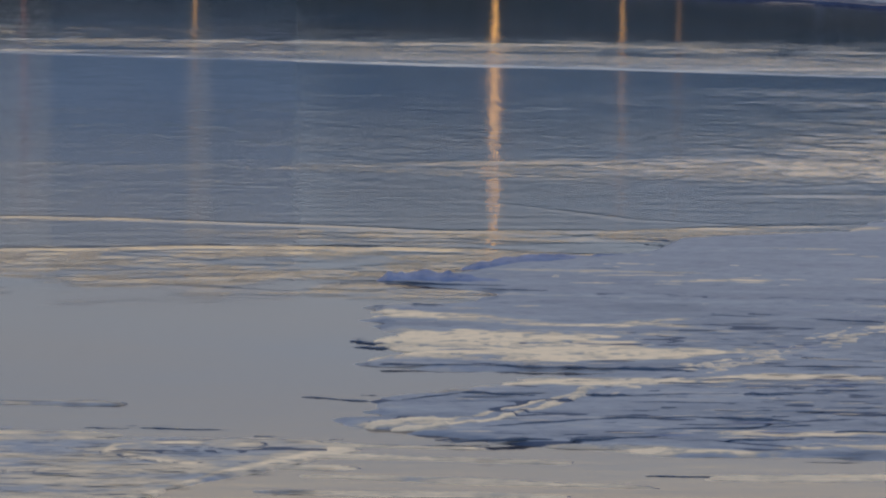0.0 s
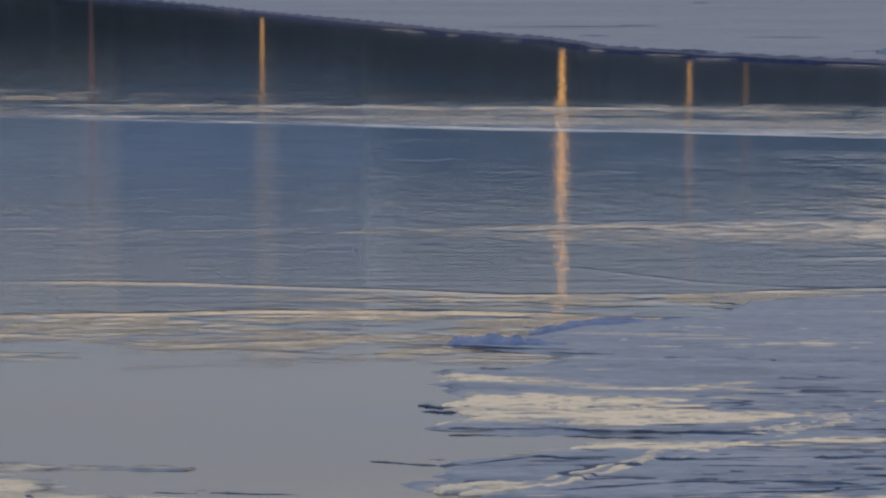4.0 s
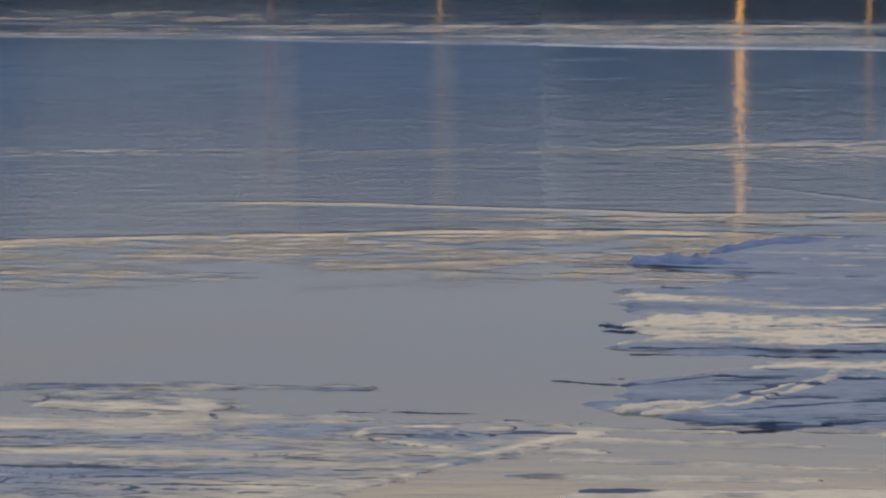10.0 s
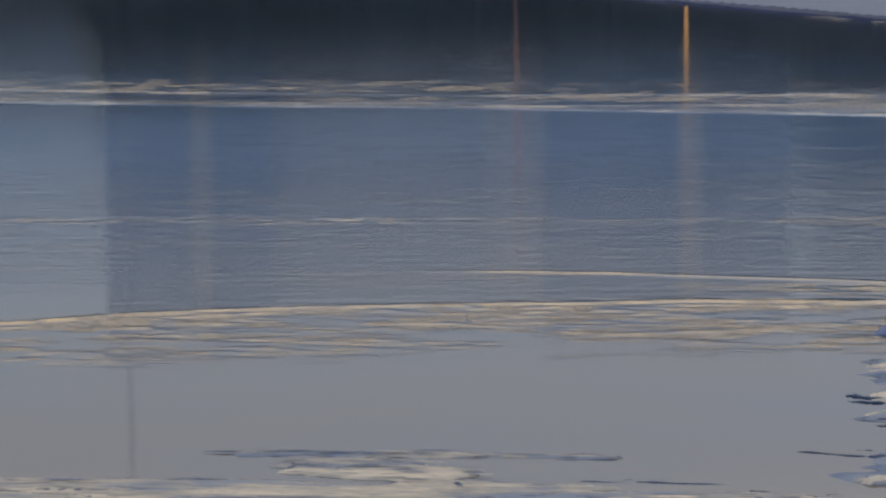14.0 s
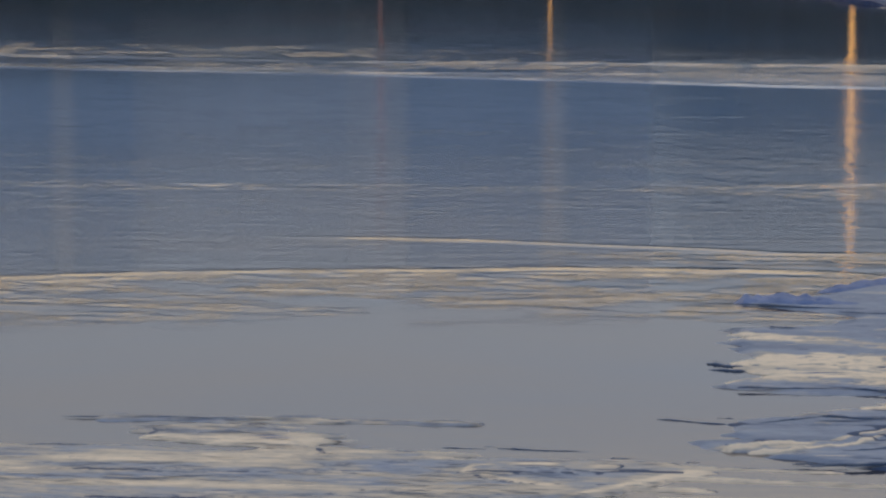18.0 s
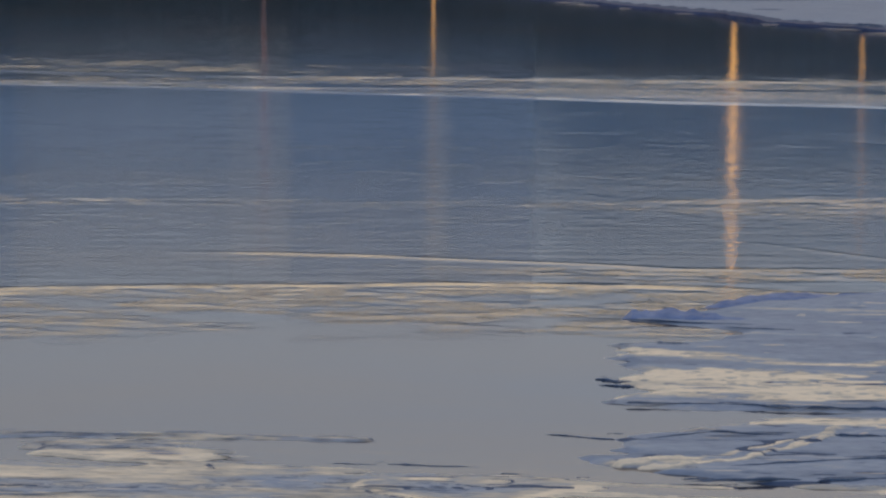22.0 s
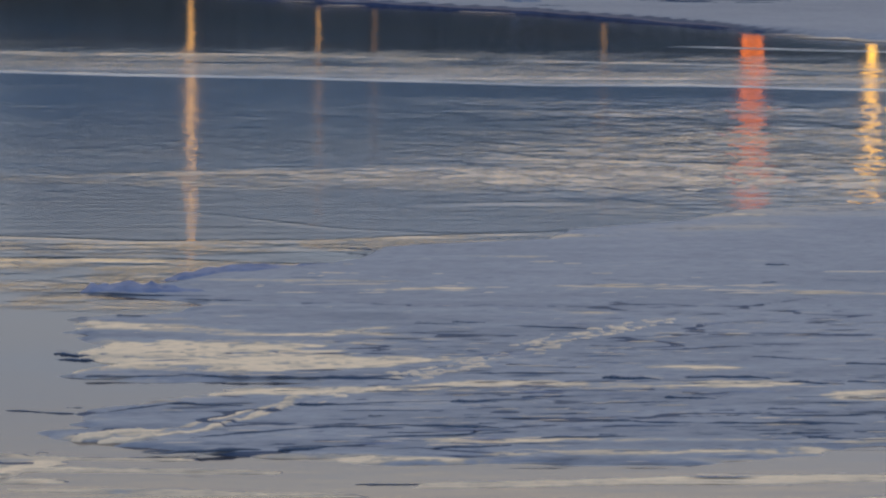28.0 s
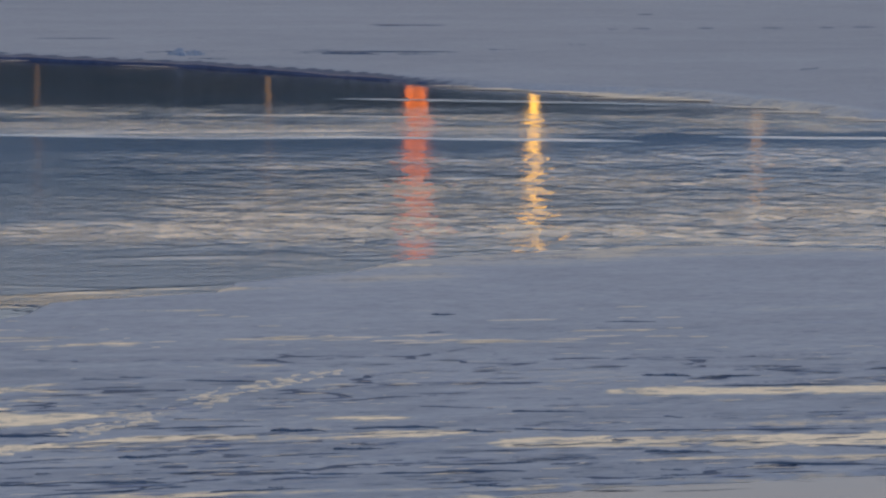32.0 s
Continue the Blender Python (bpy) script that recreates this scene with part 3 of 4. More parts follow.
def near_height(x, y):
    d, rag, trail, bend = near_depth(x, y)
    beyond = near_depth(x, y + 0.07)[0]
    z = 0.028 * soft(d, -0.03, 0.12) - 0.06 * (1 - soft(d, -0.25, 0.0)) + 0.02 * (fbm(x * 0.6, y, 0.7, 115, 3) - 0.5) * soft(d, -0.1, 0.2)
    patch = fbm(x * 0.45, y, 1.3, 131, 4)
    streak = fbm(x * 0.22, y, 0.4, 133, 3)
    blue = np.exp(-((x + 5.2) / 0.9) ** 2 - ((y - 40.75) / 0.4) ** 2) + np.exp(-((x + 7.6) / 2.2) ** 2 - ((y - 38.4) / 0.6) ** 2) + np.exp(-((x + 3.2) / 0.7) ** 2 - ((y - 40.7) / 0.35) ** 2)
    wet = 0.60 + 0.35 * (patch - 0.5) + 0.5 * (streak - 0.5) - 0.22 * blue + 0.2 * soft(0.10 - trail + 0.3 * rag, -0.06, 0.06) + 0.30 * soft(0.07 - np.abs(bend - 0.04), -0.05, 0.05) * soft(fbm(x, y, 0.5, 159, 3), 0.34, 0.62) * (1 - 0.5 * soft(x, -3.6, -2.6)) + 0.18 * soft(x, -2.5, -1)
    ragged = 0.5 * (fbm(x * 0.3, y, 0.5, 135, 4) - 0.5)
    pale = np.zeros(x.shape)
    for x0, y0, x1, y1, half in PALE:
        pale = np.maximum(pale, soft(half - near_line(x * 0.4, y, [(x0 * 0.4, y0), (x1 * 0.4, y1)]) + ragged, -0.1, 0.1))
    wet += 0.09 * pale
    lines = np.abs(fbm(x * 0.22, y, 1.2, 141, 4) - 0.5)
    clear_shade = (1 - soft(lines, 0.0, 0.012)) * soft(fbm(x * 0.5, y, 1.4, 151, 2), 0.45, 0.58) * (x < -1.5)
    clear_shade = np.maximum(clear_shade, 0.9 * soft(-beyond, -0.02, 0.02) * soft(d, -0.05, 0.0) * soft(fbm(x * 0.4, y, 0.9, 163, 3), 0.38, 0.5))  # far rims darkened: shade of upturned edges put into the colour
    gaps = fbm(x * 0.11, y, 0.22, 143, 3)
    clear_shade = np.maximum(clear_shade, soft(gaps, 0.73, 0.79) * (x < -1.5))
    clear_shade = np.maximum(clear_shade, 0.85 * soft(0.05 - np.abs(bend - 0.15), 0, 0.04) * soft(fbm(x, y, 0.7, 157, 2), 0.35, 0.6) * (x < -2))
    clear_shade = np.maximum(clear_shade, soft(fbm(x * 0.4, y, 0.5, 161, 3), 0.5, 0.6) * np.exp(-((x + 1.2) / 1.0) ** 2 - ((y - 37.5) / 0.25) ** 2))
    return z, wet, clear_shade


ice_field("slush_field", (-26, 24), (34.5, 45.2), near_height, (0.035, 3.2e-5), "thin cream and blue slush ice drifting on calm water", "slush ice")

FAR_EDGE = [(-60, 275), (-21, 205), (-12.4, 187), (-5.2, 173.5), (1, 163), (4, 155), (9.1, 148.5), (17.5, 141.5), (23.4, 133.5), (29, 125.4),
            (34.8, 119.5), (38, 108), (60, 90), (120, 90), (120, 300), (-60, 300)]


def far_height(x, y):
    d = inside(x, y, FAR_EDGE) + 2.2 * (fbm(x, y, 9, 211, 5) - 0.5)
    z = 0.24 * soft(d, -0.1, 0.7) - 0.06 * (1 - soft(d, -0.5, 0.0)) + 0.05 * (fbm(x, y, 3, 215, 3) - 0.5) * soft(d, 0, 1)
    wet = 0.12 + 0.22 * (fbm(x * 0.4, y, 6, 221, 4) - 0.5) + 0.35 * soft(x, 26, 34) * (1 - soft(d, 0.3, 2))
    lines = np.abs(fbm(x * 0.25, y, 14, 231, 4) - 0.5)
    clear_shade = (1 - soft(lines, 0.0, 0.02)) * soft(fbm(x, y, 20, 241, 2), 0.55, 0.62)
    # dark band along the edge: shade of the ice front put into the colour
    clear_shade = np.maximum(clear_shade, (1 - soft(d, 0.2, 1.2)) * (1 - soft(x, 22, 32)))
    return z, wet, clear_shade


ice_field("far_ice", (-12, 30), (95, 300), far_height, (0.045, 1.7e-4 * 0.25), "smooth blue-grey ice sheet with a thick dark broken edge", "ice")


# ---- small pieces of slush and broken ice ----
def crests(name, label, places, mat=None, base=0.003, tall=0.10):
    """Low lens-shaped crests; places holds arrays of x, y, length, width and turn."""
    x, y, ln, wd, tn = places
    rs = np.random.RandomState(len(x))
    c, s = np.cos(tn), np.sin(tn)
    hz = np.minimum(0.02 if base < 0.02 else 0.06, tall * wd)
    bow = rs.uniform(-0.25, 0.25, len(x)) * wd
    form = np.array([(-1, 0, 0), (-0.45, -0.8, 0), (0.4, -1, 0), (1, 0.1, 0), (0.45, 0.8, 0), (-0.4, 1, 0), (-0.45, 0, 1), (0.45, 0, 1)])
    u, v, w = form[:, 0][None], form[:, 1][None] * rs.uniform(0.7, 1.3, (len(x), 8)), form[:, 2][None]
    px = u * ln[:, None] / 2
    py = v * wd[:, None] / 2 + bow[:, None] * (1 - u * u) * 2
    verts = np.stack([x[:, None] + px * c[:, None] - py * s[:, None], y[:, None] + px * s[:, None] + py * c[:, None], base + w * hz[:, None]], 2).reshape(-1, 3)
    faces = [tuple(8 * k + i for i in f) for k in range(len(x)) for f in ((0, 1, 6), (1, 2, 7, 6), (2, 3, 7), (3, 4, 7), (4, 5, 6, 7), (5, 0, 6))]
    return tagged(mesh_object(name, verts.tolist(), faces, mat or SLUSH), label, "slush", "", "stuff")


def along(pts, t):
    """The point at share t of a line; for one number or an array."""
    p = np.array(pts, float)
    k = np.linspace(0, 1, len(p))
    x, y = np.interp(t, k, p[:, 0]), np.interp(t, k, p[:, 1])
    return (float(x), float(y)) if np.ndim(t) == 0 else (x, y)


def chosen(count, seed, draw, chance):
    """count random places from draw(rs, n), kept by chance(x, y, rs)."""
    rs, xs, ys = np.random.RandomState(seed), [], []
    while sum(map(len, xs)) < count:
        x, y = draw(rs, 20000)
        keep = chance(x, y, rs) > rs.random_sample(len(x))
        xs.append(x[keep]), ys.append(y[keep])
    return np.concatenate(xs)[:count], np.concatenate(ys)[:count], rs


def lumps(count, seed):
    rs = np.random.RandomState(seed)
    t = 0.40 + 0.60 * rs.random_sample(count * 3)
    t = t[value_noise(t * 26, t * 0 + 0.5, 71) > rs.uniform(0.3, 0.8, len(t))][:count]
    x, y = along(TRACK, t)
    side = rs.choice((-0.13, 0.13), len(t))
    ln = rs.uniform(0.10, 0.30, len(t))
    return x + side + rs.normal(0, 0.08, len(t)), y - 0.5 * side + rs.normal(0, 0.15, len(t)), ln, ln * rs.uniform(0.25, 0.55, len(t)), rs.uniform(-0.1, 0.5, len(t))


def dashes(count, seed):
    rs = np.random.RandomState(seed)
    ln = 0.15 + 1.2 * rs.random_sample(count) ** 2
    return rs.uniform(2, 17, count), rs.choice((55.9, 56.7, 58.3, 59.6), count) + rs.normal(0, 0.15, count), ln, 0.05 + 0.05 * ln, rs.uniform(-0.04, 0.04, count)


def edge_plates(count, seed):
    rs = np.random.RandomState(seed)
    x, y = along([(27, 127.5), (32, 121.6), (35, 118), (37.6, 109.5), (44, 103)], rs.random_sample(count))
    ln = rs.uniform(1.5, 5.0, count)
    return x, y - rs.uniform(-0.5, 1.5, count), ln, rs.uniform(0.25, 0.6, count), rs.uniform(-0.5, -0.1, count)


def brash(count, seed):
    rs = np.random.RandomState(seed)
    x, y = along([(-9, 180.2), (-5.2, 172.6), (1, 162), (4, 154.2), (9.1, 147.6), (17.5, 140.6)], rs.random_sample(count))
    ln = rs.uniform(1.0, 3.6, count)
    return x, y - rs.uniform(0.2, 1.6, count), ln, rs.uniform(0.25, 0.5, count), rs.uniform(-0.6, -0.2, count)


crests("edge_plates", "thin pale wet ice plates along the far sheet's edge", edge_plates(26, 35), SLUSH, 0.03, 0.05)
crests("edge_plates", "thin pale slush plates under the far sheet's rim", brash(8, 36), GREY_SLUSH, 0.03, 0.05)


def flecks(count, seed, size, x0=-17):
    """Short strokes over the broken part of the shelf and the drifting slush."""
    def chance(x, y, rs):
        z = np.where(x > -1.2, inside(x, y, SHELF) * 0.1, -1.0)
        z = np.maximum(z, np.where(y < 44.6, near_height(x, y)[0], -1.0))
        return (z > 0.012) * soft(fbm(x * 0.3, y, 0.9, seed + 60, 3), 0.42, 0.66) * (1 - 0.85 * soft(y, 50, 55)) * (1 - 0.75 * (y < 42.5) * (x < 1.5))
    x, y, rs = chosen(count, seed, lambda rs, n: (rs.uniform(x0, 20, n), rs.uniform(36, 58, n)), chance)
    return strokes(x, y, rs, size)


def drift_flecks(count, seed, size):
    """Short strokes over the drifting slush alone."""
    def chance(x, y, rs):
        return (near_height(x, y)[0] > 0.004) * soft(fbm(x * 0.25, y, 0.7, seed + 60, 3), 0.36, 0.62)
    x, y, rs = chosen(count, seed, lambda rs, n: (rs.uniform(-17, -1.5, n), rs.uniform(36, 44.5, n)), chance)
    return strokes(x, y, rs, size)


def strokes(x, y, rs, size):
    count = len(x)
    ln = size * (0.15 + rs.random_sample(count) ** 2)
    return x, y, ln, ln * rs.uniform(0.05, 0.11, count), rs.uniform(-0.06, 0.06, count)


crests("slush_streaks", "thin pale streaks of slush on broken ice", flecks(420, 41, 0.6), SLUSH, 0.05, 0.1)
crests("slush_streaks", "thin dark streaks between plates of slush", flecks(300, 43, 0.8), SHADED_ICE, 0.05, 0.1)
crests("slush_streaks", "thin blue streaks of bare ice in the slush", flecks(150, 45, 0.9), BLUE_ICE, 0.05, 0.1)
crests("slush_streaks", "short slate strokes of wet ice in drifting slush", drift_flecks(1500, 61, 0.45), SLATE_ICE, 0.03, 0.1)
crests("slush_streaks", "short dark strokes in drifting slush", drift_flecks(480, 63, 0.45), SHADED_ICE, 0.03, 0.1)
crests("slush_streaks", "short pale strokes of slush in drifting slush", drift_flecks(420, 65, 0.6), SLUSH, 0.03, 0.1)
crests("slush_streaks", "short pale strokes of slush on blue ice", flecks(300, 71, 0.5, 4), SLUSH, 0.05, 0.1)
crests("slush_streaks", "short dark strokes on blue ice", flecks(240, 73, 0.6, 4), SHADED_ICE, 0.05, 0.1)
crests("slush_streaks", "short teal strokes of bare ice", flecks(300, 75, 0.9, 4), TEAL_ICE, 0.05, 0.08)
crests("slush_dashes", "long pale slush line on smooth blue ice", (np.array([12.7, 13.6]), np.array([55.65, 55.5]), np.array([1.3, 1.0]), np.array([0.11, 0.08]), np.array([-0.15, -0.17])), SLUSH, 0.05, 0.1)
crests("slush_dashes", "short pale slush dashes on smooth blue ice", dashes(60, 23), SLUSH, 0.048, 0.1)
crests("snow_track", "pale line of trodden slush lumps crossing the ice", lumps(150, 28), SLUSH, 0.045, 0.22)


# ---- raised rims, blue mounds and dark slivers of ice ----
def mound(name, pts, width, height, mat, label, seed):
    """A low ridge of broken ice along a line, thick in the middle of its width and thin at both ends."""
    n, m = 110, 11
    verts, faces = [], []
    for i in range(n + 1):
        t = i / n
        cx, cy = along(pts, t)
        e = (0.35 + 0.65 * math.sin(math.pi * min(1, t * 1.15 + 0.1))) * min(1, (1 - t) * 4 + 0.05) * min(1, t * 10 + 0.1)
        lump = 0.72 + 0.25 * noise.noise((t * 6, seed, 0)) + 0.20 * noise.noise((t * 15, seed, 3))
        for j in range(m):
            v = -1 + 2 * j / (m - 1)
            w = width * e * (1 + 0.3 * noise.noise((t * 8, seed, v)))
            z = -0.02 + height * e * max(0.15, lump) * (1 - abs(v) ** 2.5) * (1.15 if v > 0 else 0.9) + 0.025 * e * noise.noise((t * 23, v * 4, seed))
            verts.append((cx + 0.03 * noise.noise((t * 20, v, seed)), cy + v * w / 2, z))
    for i in range(n):
        faces += [(i * m + j, (i + 1) * m + j, (i + 1) * m + j + 1, i * m + j + 1) for j in range(m - 1)]
    return tagged(mesh_object(name, verts, faces, mat), label, "ice")


mound("ice_ridge", [(-1.25, 56.35), (-0.4, 56.5), (0.6, 56.2), (2.0, 55.8)], 0.9, 0.22, BLUE_ICE, "blue broken ice ridge at the tip of the ice shelf", 3)
mound("ice_ridge", [(0.25, 57.7), (1.5, 58.8), (3.0, 59.4), (5.0, 60.3)], 0.8, 0.17, BLUE_ICE, "low blue ice ridge along the shelf's rim", 8)
mound("ice_mound", [(16.9, 147.2), (18.3, 147.0), (19.8, 146.8)], 2.5, 0.6, TEAL_ICE, "low blue ice mound on the far sheet", 14)


def rim(pts, width, height):
    """The broken front of the far ice, following its outline; its shade is in the dark colour."""
    verts, faces, n, m = [], [], 420, 5
    for i in range(n + 1):
        t = i / n
        cx, cy = along(pts, t)
        h = height * (0.75 + 0.35 * noise.noise((t * 37, 2, 0)) + 0.5 * noise.noise((t * 9, 5, 0))) * min(1, 6 * (1 - t))
        for j, (u, v) in enumerate(((-0.5, -0.1), (-0.42, 0.75), (-0.1, 1.0), (0.3, 0.9), (0.5, 0.2))):
            verts.append((cx, cy + width * u + 0.5 * noise.noise((t * 23, 9, 0)) + 0.3 * noise.noise((t * 71, 4, 0)), max(-0.03, h * v)))
    for i in range(n):
        faces += [(i * m + j, (i + 1) * m + j, (i + 1) * m + j + 1, i * m + j + 1) for j in range(m - 1)]
    return tagged(mesh_object("far_ice_rim", verts, faces, RIM_ICE, False), "dark broken rim along the far ice, shade in its colour", "ice")


rim([(-34, 228), (-21, 205), (-12.4, 187), (-5.2, 173.5), (1, 163), (4, 155), (9.1, 148.5), (17.5, 141.5), (23.4, 133.5), (29, 125.4)], 1.5, 0.24)


def sliver_mesh(k):
    """A long thin upturned plate edge, tapered to both ends and a little wavy; one metre long."""
    rng, verts, faces, n = random.Random(500 + k), [], [], 32
    a, b, lean = rng.uniform(0, 9), rng.uniform(0.4, 1.0), rng.choice((0.6, 1.0, 1.5))
    for i in range(n + 1):
        t = i / n
        w = (math.sin(math.pi * t ** lean) ** 0.7 if 0 < i < n else 0.03) * max(0.30, 0.55 + 0.6 * noise.noise((t * 4, a, 0)) + 0.3 * noise.noise((t * 13, a, 2)))
        y = (0.8 * noise.noise((t * 3, a, 5)) + 0.35 * noise.noise((t * 11, a, 8))) * b
        verts += [(t - 0.5, y - w * 0.5, 0.0), (t - 0.5, y - w * 0.45, 0.8 * w), (t - 0.5, y + w * 0.3, w), (t - 0.5, y + w * 0.5, 0.0)]
    for i in range(n):
        faces += [(4 * i + j, 4 * i + 4 + j, 4 * i + 5 + j, 4 * i + 1 + j) for j in range(3)]
    me = bpy.data.meshes.new("ice_sliver")
    me.from_pydata(verts, [], faces)
    me.materials.append(SHADED_ICE)
    me.update()
    return me


SLIVERS = [sliver_mesh(k) for k in range(8)]


def sliver(x0, y0, x1, y1, height, k, base=-0.004, label="long dark ice sliver in the slush, shade in its colour", group="dark ice slivers"):
    height = min(height, 0.065 * math.hypot(x1 - x0, y1 - y0))
    ob = new("ice_sliver", SLIVERS[k % 8])
    ob.matrix_world = pose((x0 + x1) / 2, (y0 + y1) / 2, base, 0, 0, math.degrees(math.atan2(y1 - y0, x1 - x0))) @ Matrix.Diagonal((math.hypot(x1 - x0, y1 - y0), height * 2.4, height * 1.1, 1))
    return tagged(ob, label, "ice", group)


NEAR_SLIVERS = [
    (-1.5, 49.2, -0.75, 48.95, 0.05), (-1.5, 49.7, -0.7, 49.3, 0.05), (-1.45, 50.0, -1.2, 50.0, 0.03), (-1.2, 53.1, 0.2, 53.2, 0.03),
    (-2.1, 44.85, -0.6, 44.4, 0.035), (-1.2, 45.0, -0.9, 45.0, 0.03), (-1.1, 42.85, -0.5, 42.7, 0.05), (-0.1, 41.55, 0.7, 41.6, 0.04),
    (1.6, 41.75, 2.6, 41.7, 0.05), (-4.2, 42.45, -2.7, 42.3, 0.022), (-5.0, 42.45, -4.3, 42.4, 0.03), (-4.4, 42.6, -3.5, 42.55, 0.012), (-7.8, 44.35, -4.7, 44.2, 0.025), (-10.8, 44.2, -8.5, 44.35, 0.025),
    (-10.8, 42.1, -9.9, 42.1, 0.04), (-0.9, 52.0, -0.3, 51.9, 0.03)]
SHELF_SLIVERS = [
    (-0.96, 47.3, 0.9, 47.32, 0.045), (0.8, 47.3, 1.9, 47.12, 0.05), (1.7, 47.15, 3.9, 46.95, 0.07), (-0.6, 44.44, 0.4, 45.05, 0.03), (0.3, 45.08, 1.4, 44.82, 0.05), (-0.1, 41.36, 1.55, 41.6, 0.055), (1.75, 41.5, 2.65, 41.78, 0.045),
    (3.8, 41.58, 5.0, 41.74, 0.06), (4.6, 52.45, 4.95, 52.38, 0.04), (5.2, 52.45, 5.8, 52.35, 0.035), (5.0, 49.5, 5.4, 49.4, 0.05), (0.55, 42.5, 2.35, 43.1, 0.04), (2.2, 43.1, 3.7, 43.3, 0.035), (3.5, 43.3, 5.0, 43.0, 0.04), (2.1, 44.87, 2.9, 44.88, 0.04),
    (2.7, 44.9, 5.2, 45.2, 0.03), (-0.53, 53.3, 0.05, 53.22, 0.045), (0.67, 55.1, 1.9, 54.95, 0.03), (4.0, 61.75, 4.65, 61.45, 0.09), (4.9, 47.45, 7.0, 47.34, 0.035), (4.5, 52.3, 5.7, 52.17, 0.03), (6.1, 52.03, 7.6, 51.6, 0.03), (4.45, 45.0, 5.2, 45.0, 0.07),
    (2.8, 42.3, 5.2, 42.7, 0.045), (10.76, 46.5, 12.3, 46.08, 0.035), (12.2, 46.1, 17.0, 45.7, 0.035), (14.15, 51.36, 15.0, 51.2, 0.06), (15.15, 51.15, 16.2, 51.0, 0.05), (9.85, 46.52, 10.7, 46.26, 0.055), (8.3, 47.0, 9.65, 46.78, 0.055), (7.0, 46.93, 7.9, 46.8, 0.055),
    (9.65, 48.83, 10.9, 48.4, 0.045), (11.1, 48.1, 12.3, 47.9, 0.04), (6.5, 43.45, 8.0, 43.2, 0.045), (7.9, 43.2, 10.2, 43.12, 0.055), (12.0, 42.5, 12.5, 42.38, 0.065), (13.4, 47.28, 13.8, 47.05, 0.05), (11.4, 56.87, 11.85, 56.95, 0.05), (12.05, 59.32, 12.55, 59.25, 0.035),
    (14.8, 57.1, 15.1, 57.05, 0.04), (7.7, 45.24, 8.5, 45.14, 0.05), (12.25, 44.31, 13.3, 44.2, 0.06), (12.1, 42.88, 12.55, 42.78, 0.05), (15.2, 57.9, 16.2, 57.73, 0.035), (9.2, 42.15, 9.9, 42.0, 0.05), (14.4, 50.15, 17.6, 49.8, 0.035), (13.6, 43.17, 15.7, 42.7, 0.045), (14.9, 44.5, 16.2, 44.1, 0.04)]
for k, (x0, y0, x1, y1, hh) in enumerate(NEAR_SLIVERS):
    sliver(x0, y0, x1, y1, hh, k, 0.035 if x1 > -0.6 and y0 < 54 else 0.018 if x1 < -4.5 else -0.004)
# dark strips stand in for the shade under the blue ridges
sliver(-1.22, 56.0, 2.0, 55.25, 0.045, 1, 0.03, "dark strip for the shade under the ice ridge")
sliver(0.2, 57.4, 0.75, 57.2, 0.07, 2, 0.04, "dark strip for the shade under the ice ridge")
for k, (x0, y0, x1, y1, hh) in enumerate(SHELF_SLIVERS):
    sliver(x0, y0, x1, y1, hh, k + 3, 0.045, "crack edge standing up from the ice, shade in its colour")
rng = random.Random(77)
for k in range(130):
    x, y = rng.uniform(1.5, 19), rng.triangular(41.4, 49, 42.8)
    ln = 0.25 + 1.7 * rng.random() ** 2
    sliver(x, y, x + ln, y + rng.uniform(-0.06, 0.06) * ln, rng.uniform(0.008, 0.026), rng.randrange(8), 0.045, "short crack edge in the slush, shade in its colour")
for k in range(22):
    x, y = rng.uniform(-16, 5), rng.triangular(36.5, 42.4, 41)
    ln = 0.25 + 1.5 * rng.random() ** 2
    sliver(x, y, x + ln, y + rng.uniform(-0.06, 0.06) * ln, rng.uniform(0.012, 0.03), rng.randrange(8), 0.0, "short dark ice sliver drifting in the slush")
FAR_CRACKS = [(22.1, 149.5, 31.7, 148.3, 0.12), (24.5, 147.5, 27.5, 147.0, 0.16), (15.8, 149.0, 20.5, 150.5, 0.12), (38.7, 155.5, 39.8, 154.9, 0.10), (44, 133.6, 45.9, 135.6, 0.10),
              (6.5, 150.5, 9.8, 149.0, 0.15), (17.2, 143.7, 20.0, 143.2, 0.12), (28.0, 147.0, 31.0, 146.7, 0.12), (20.6, 150.8, 27, 150.3, 0.07), (26, 149.6, 33, 149.0, 0.07), (23, 148.2, 25.5, 148.0, 0.1), (33.5, 151, 36, 150.6, 0.06)]
for k, (x0, y0, x1, y1, hh) in enumerate(FAR_CRACKS):
    sliver(x0, y0, x1, y1, hh, k, 0.22, "dark broken crack edge on the far ice")


# ---- far shore, seen as reflections ----
def shore(yaw, dist):
    return dist * math.sin(radians(yaw)), dist * math.cos(radians(yaw))


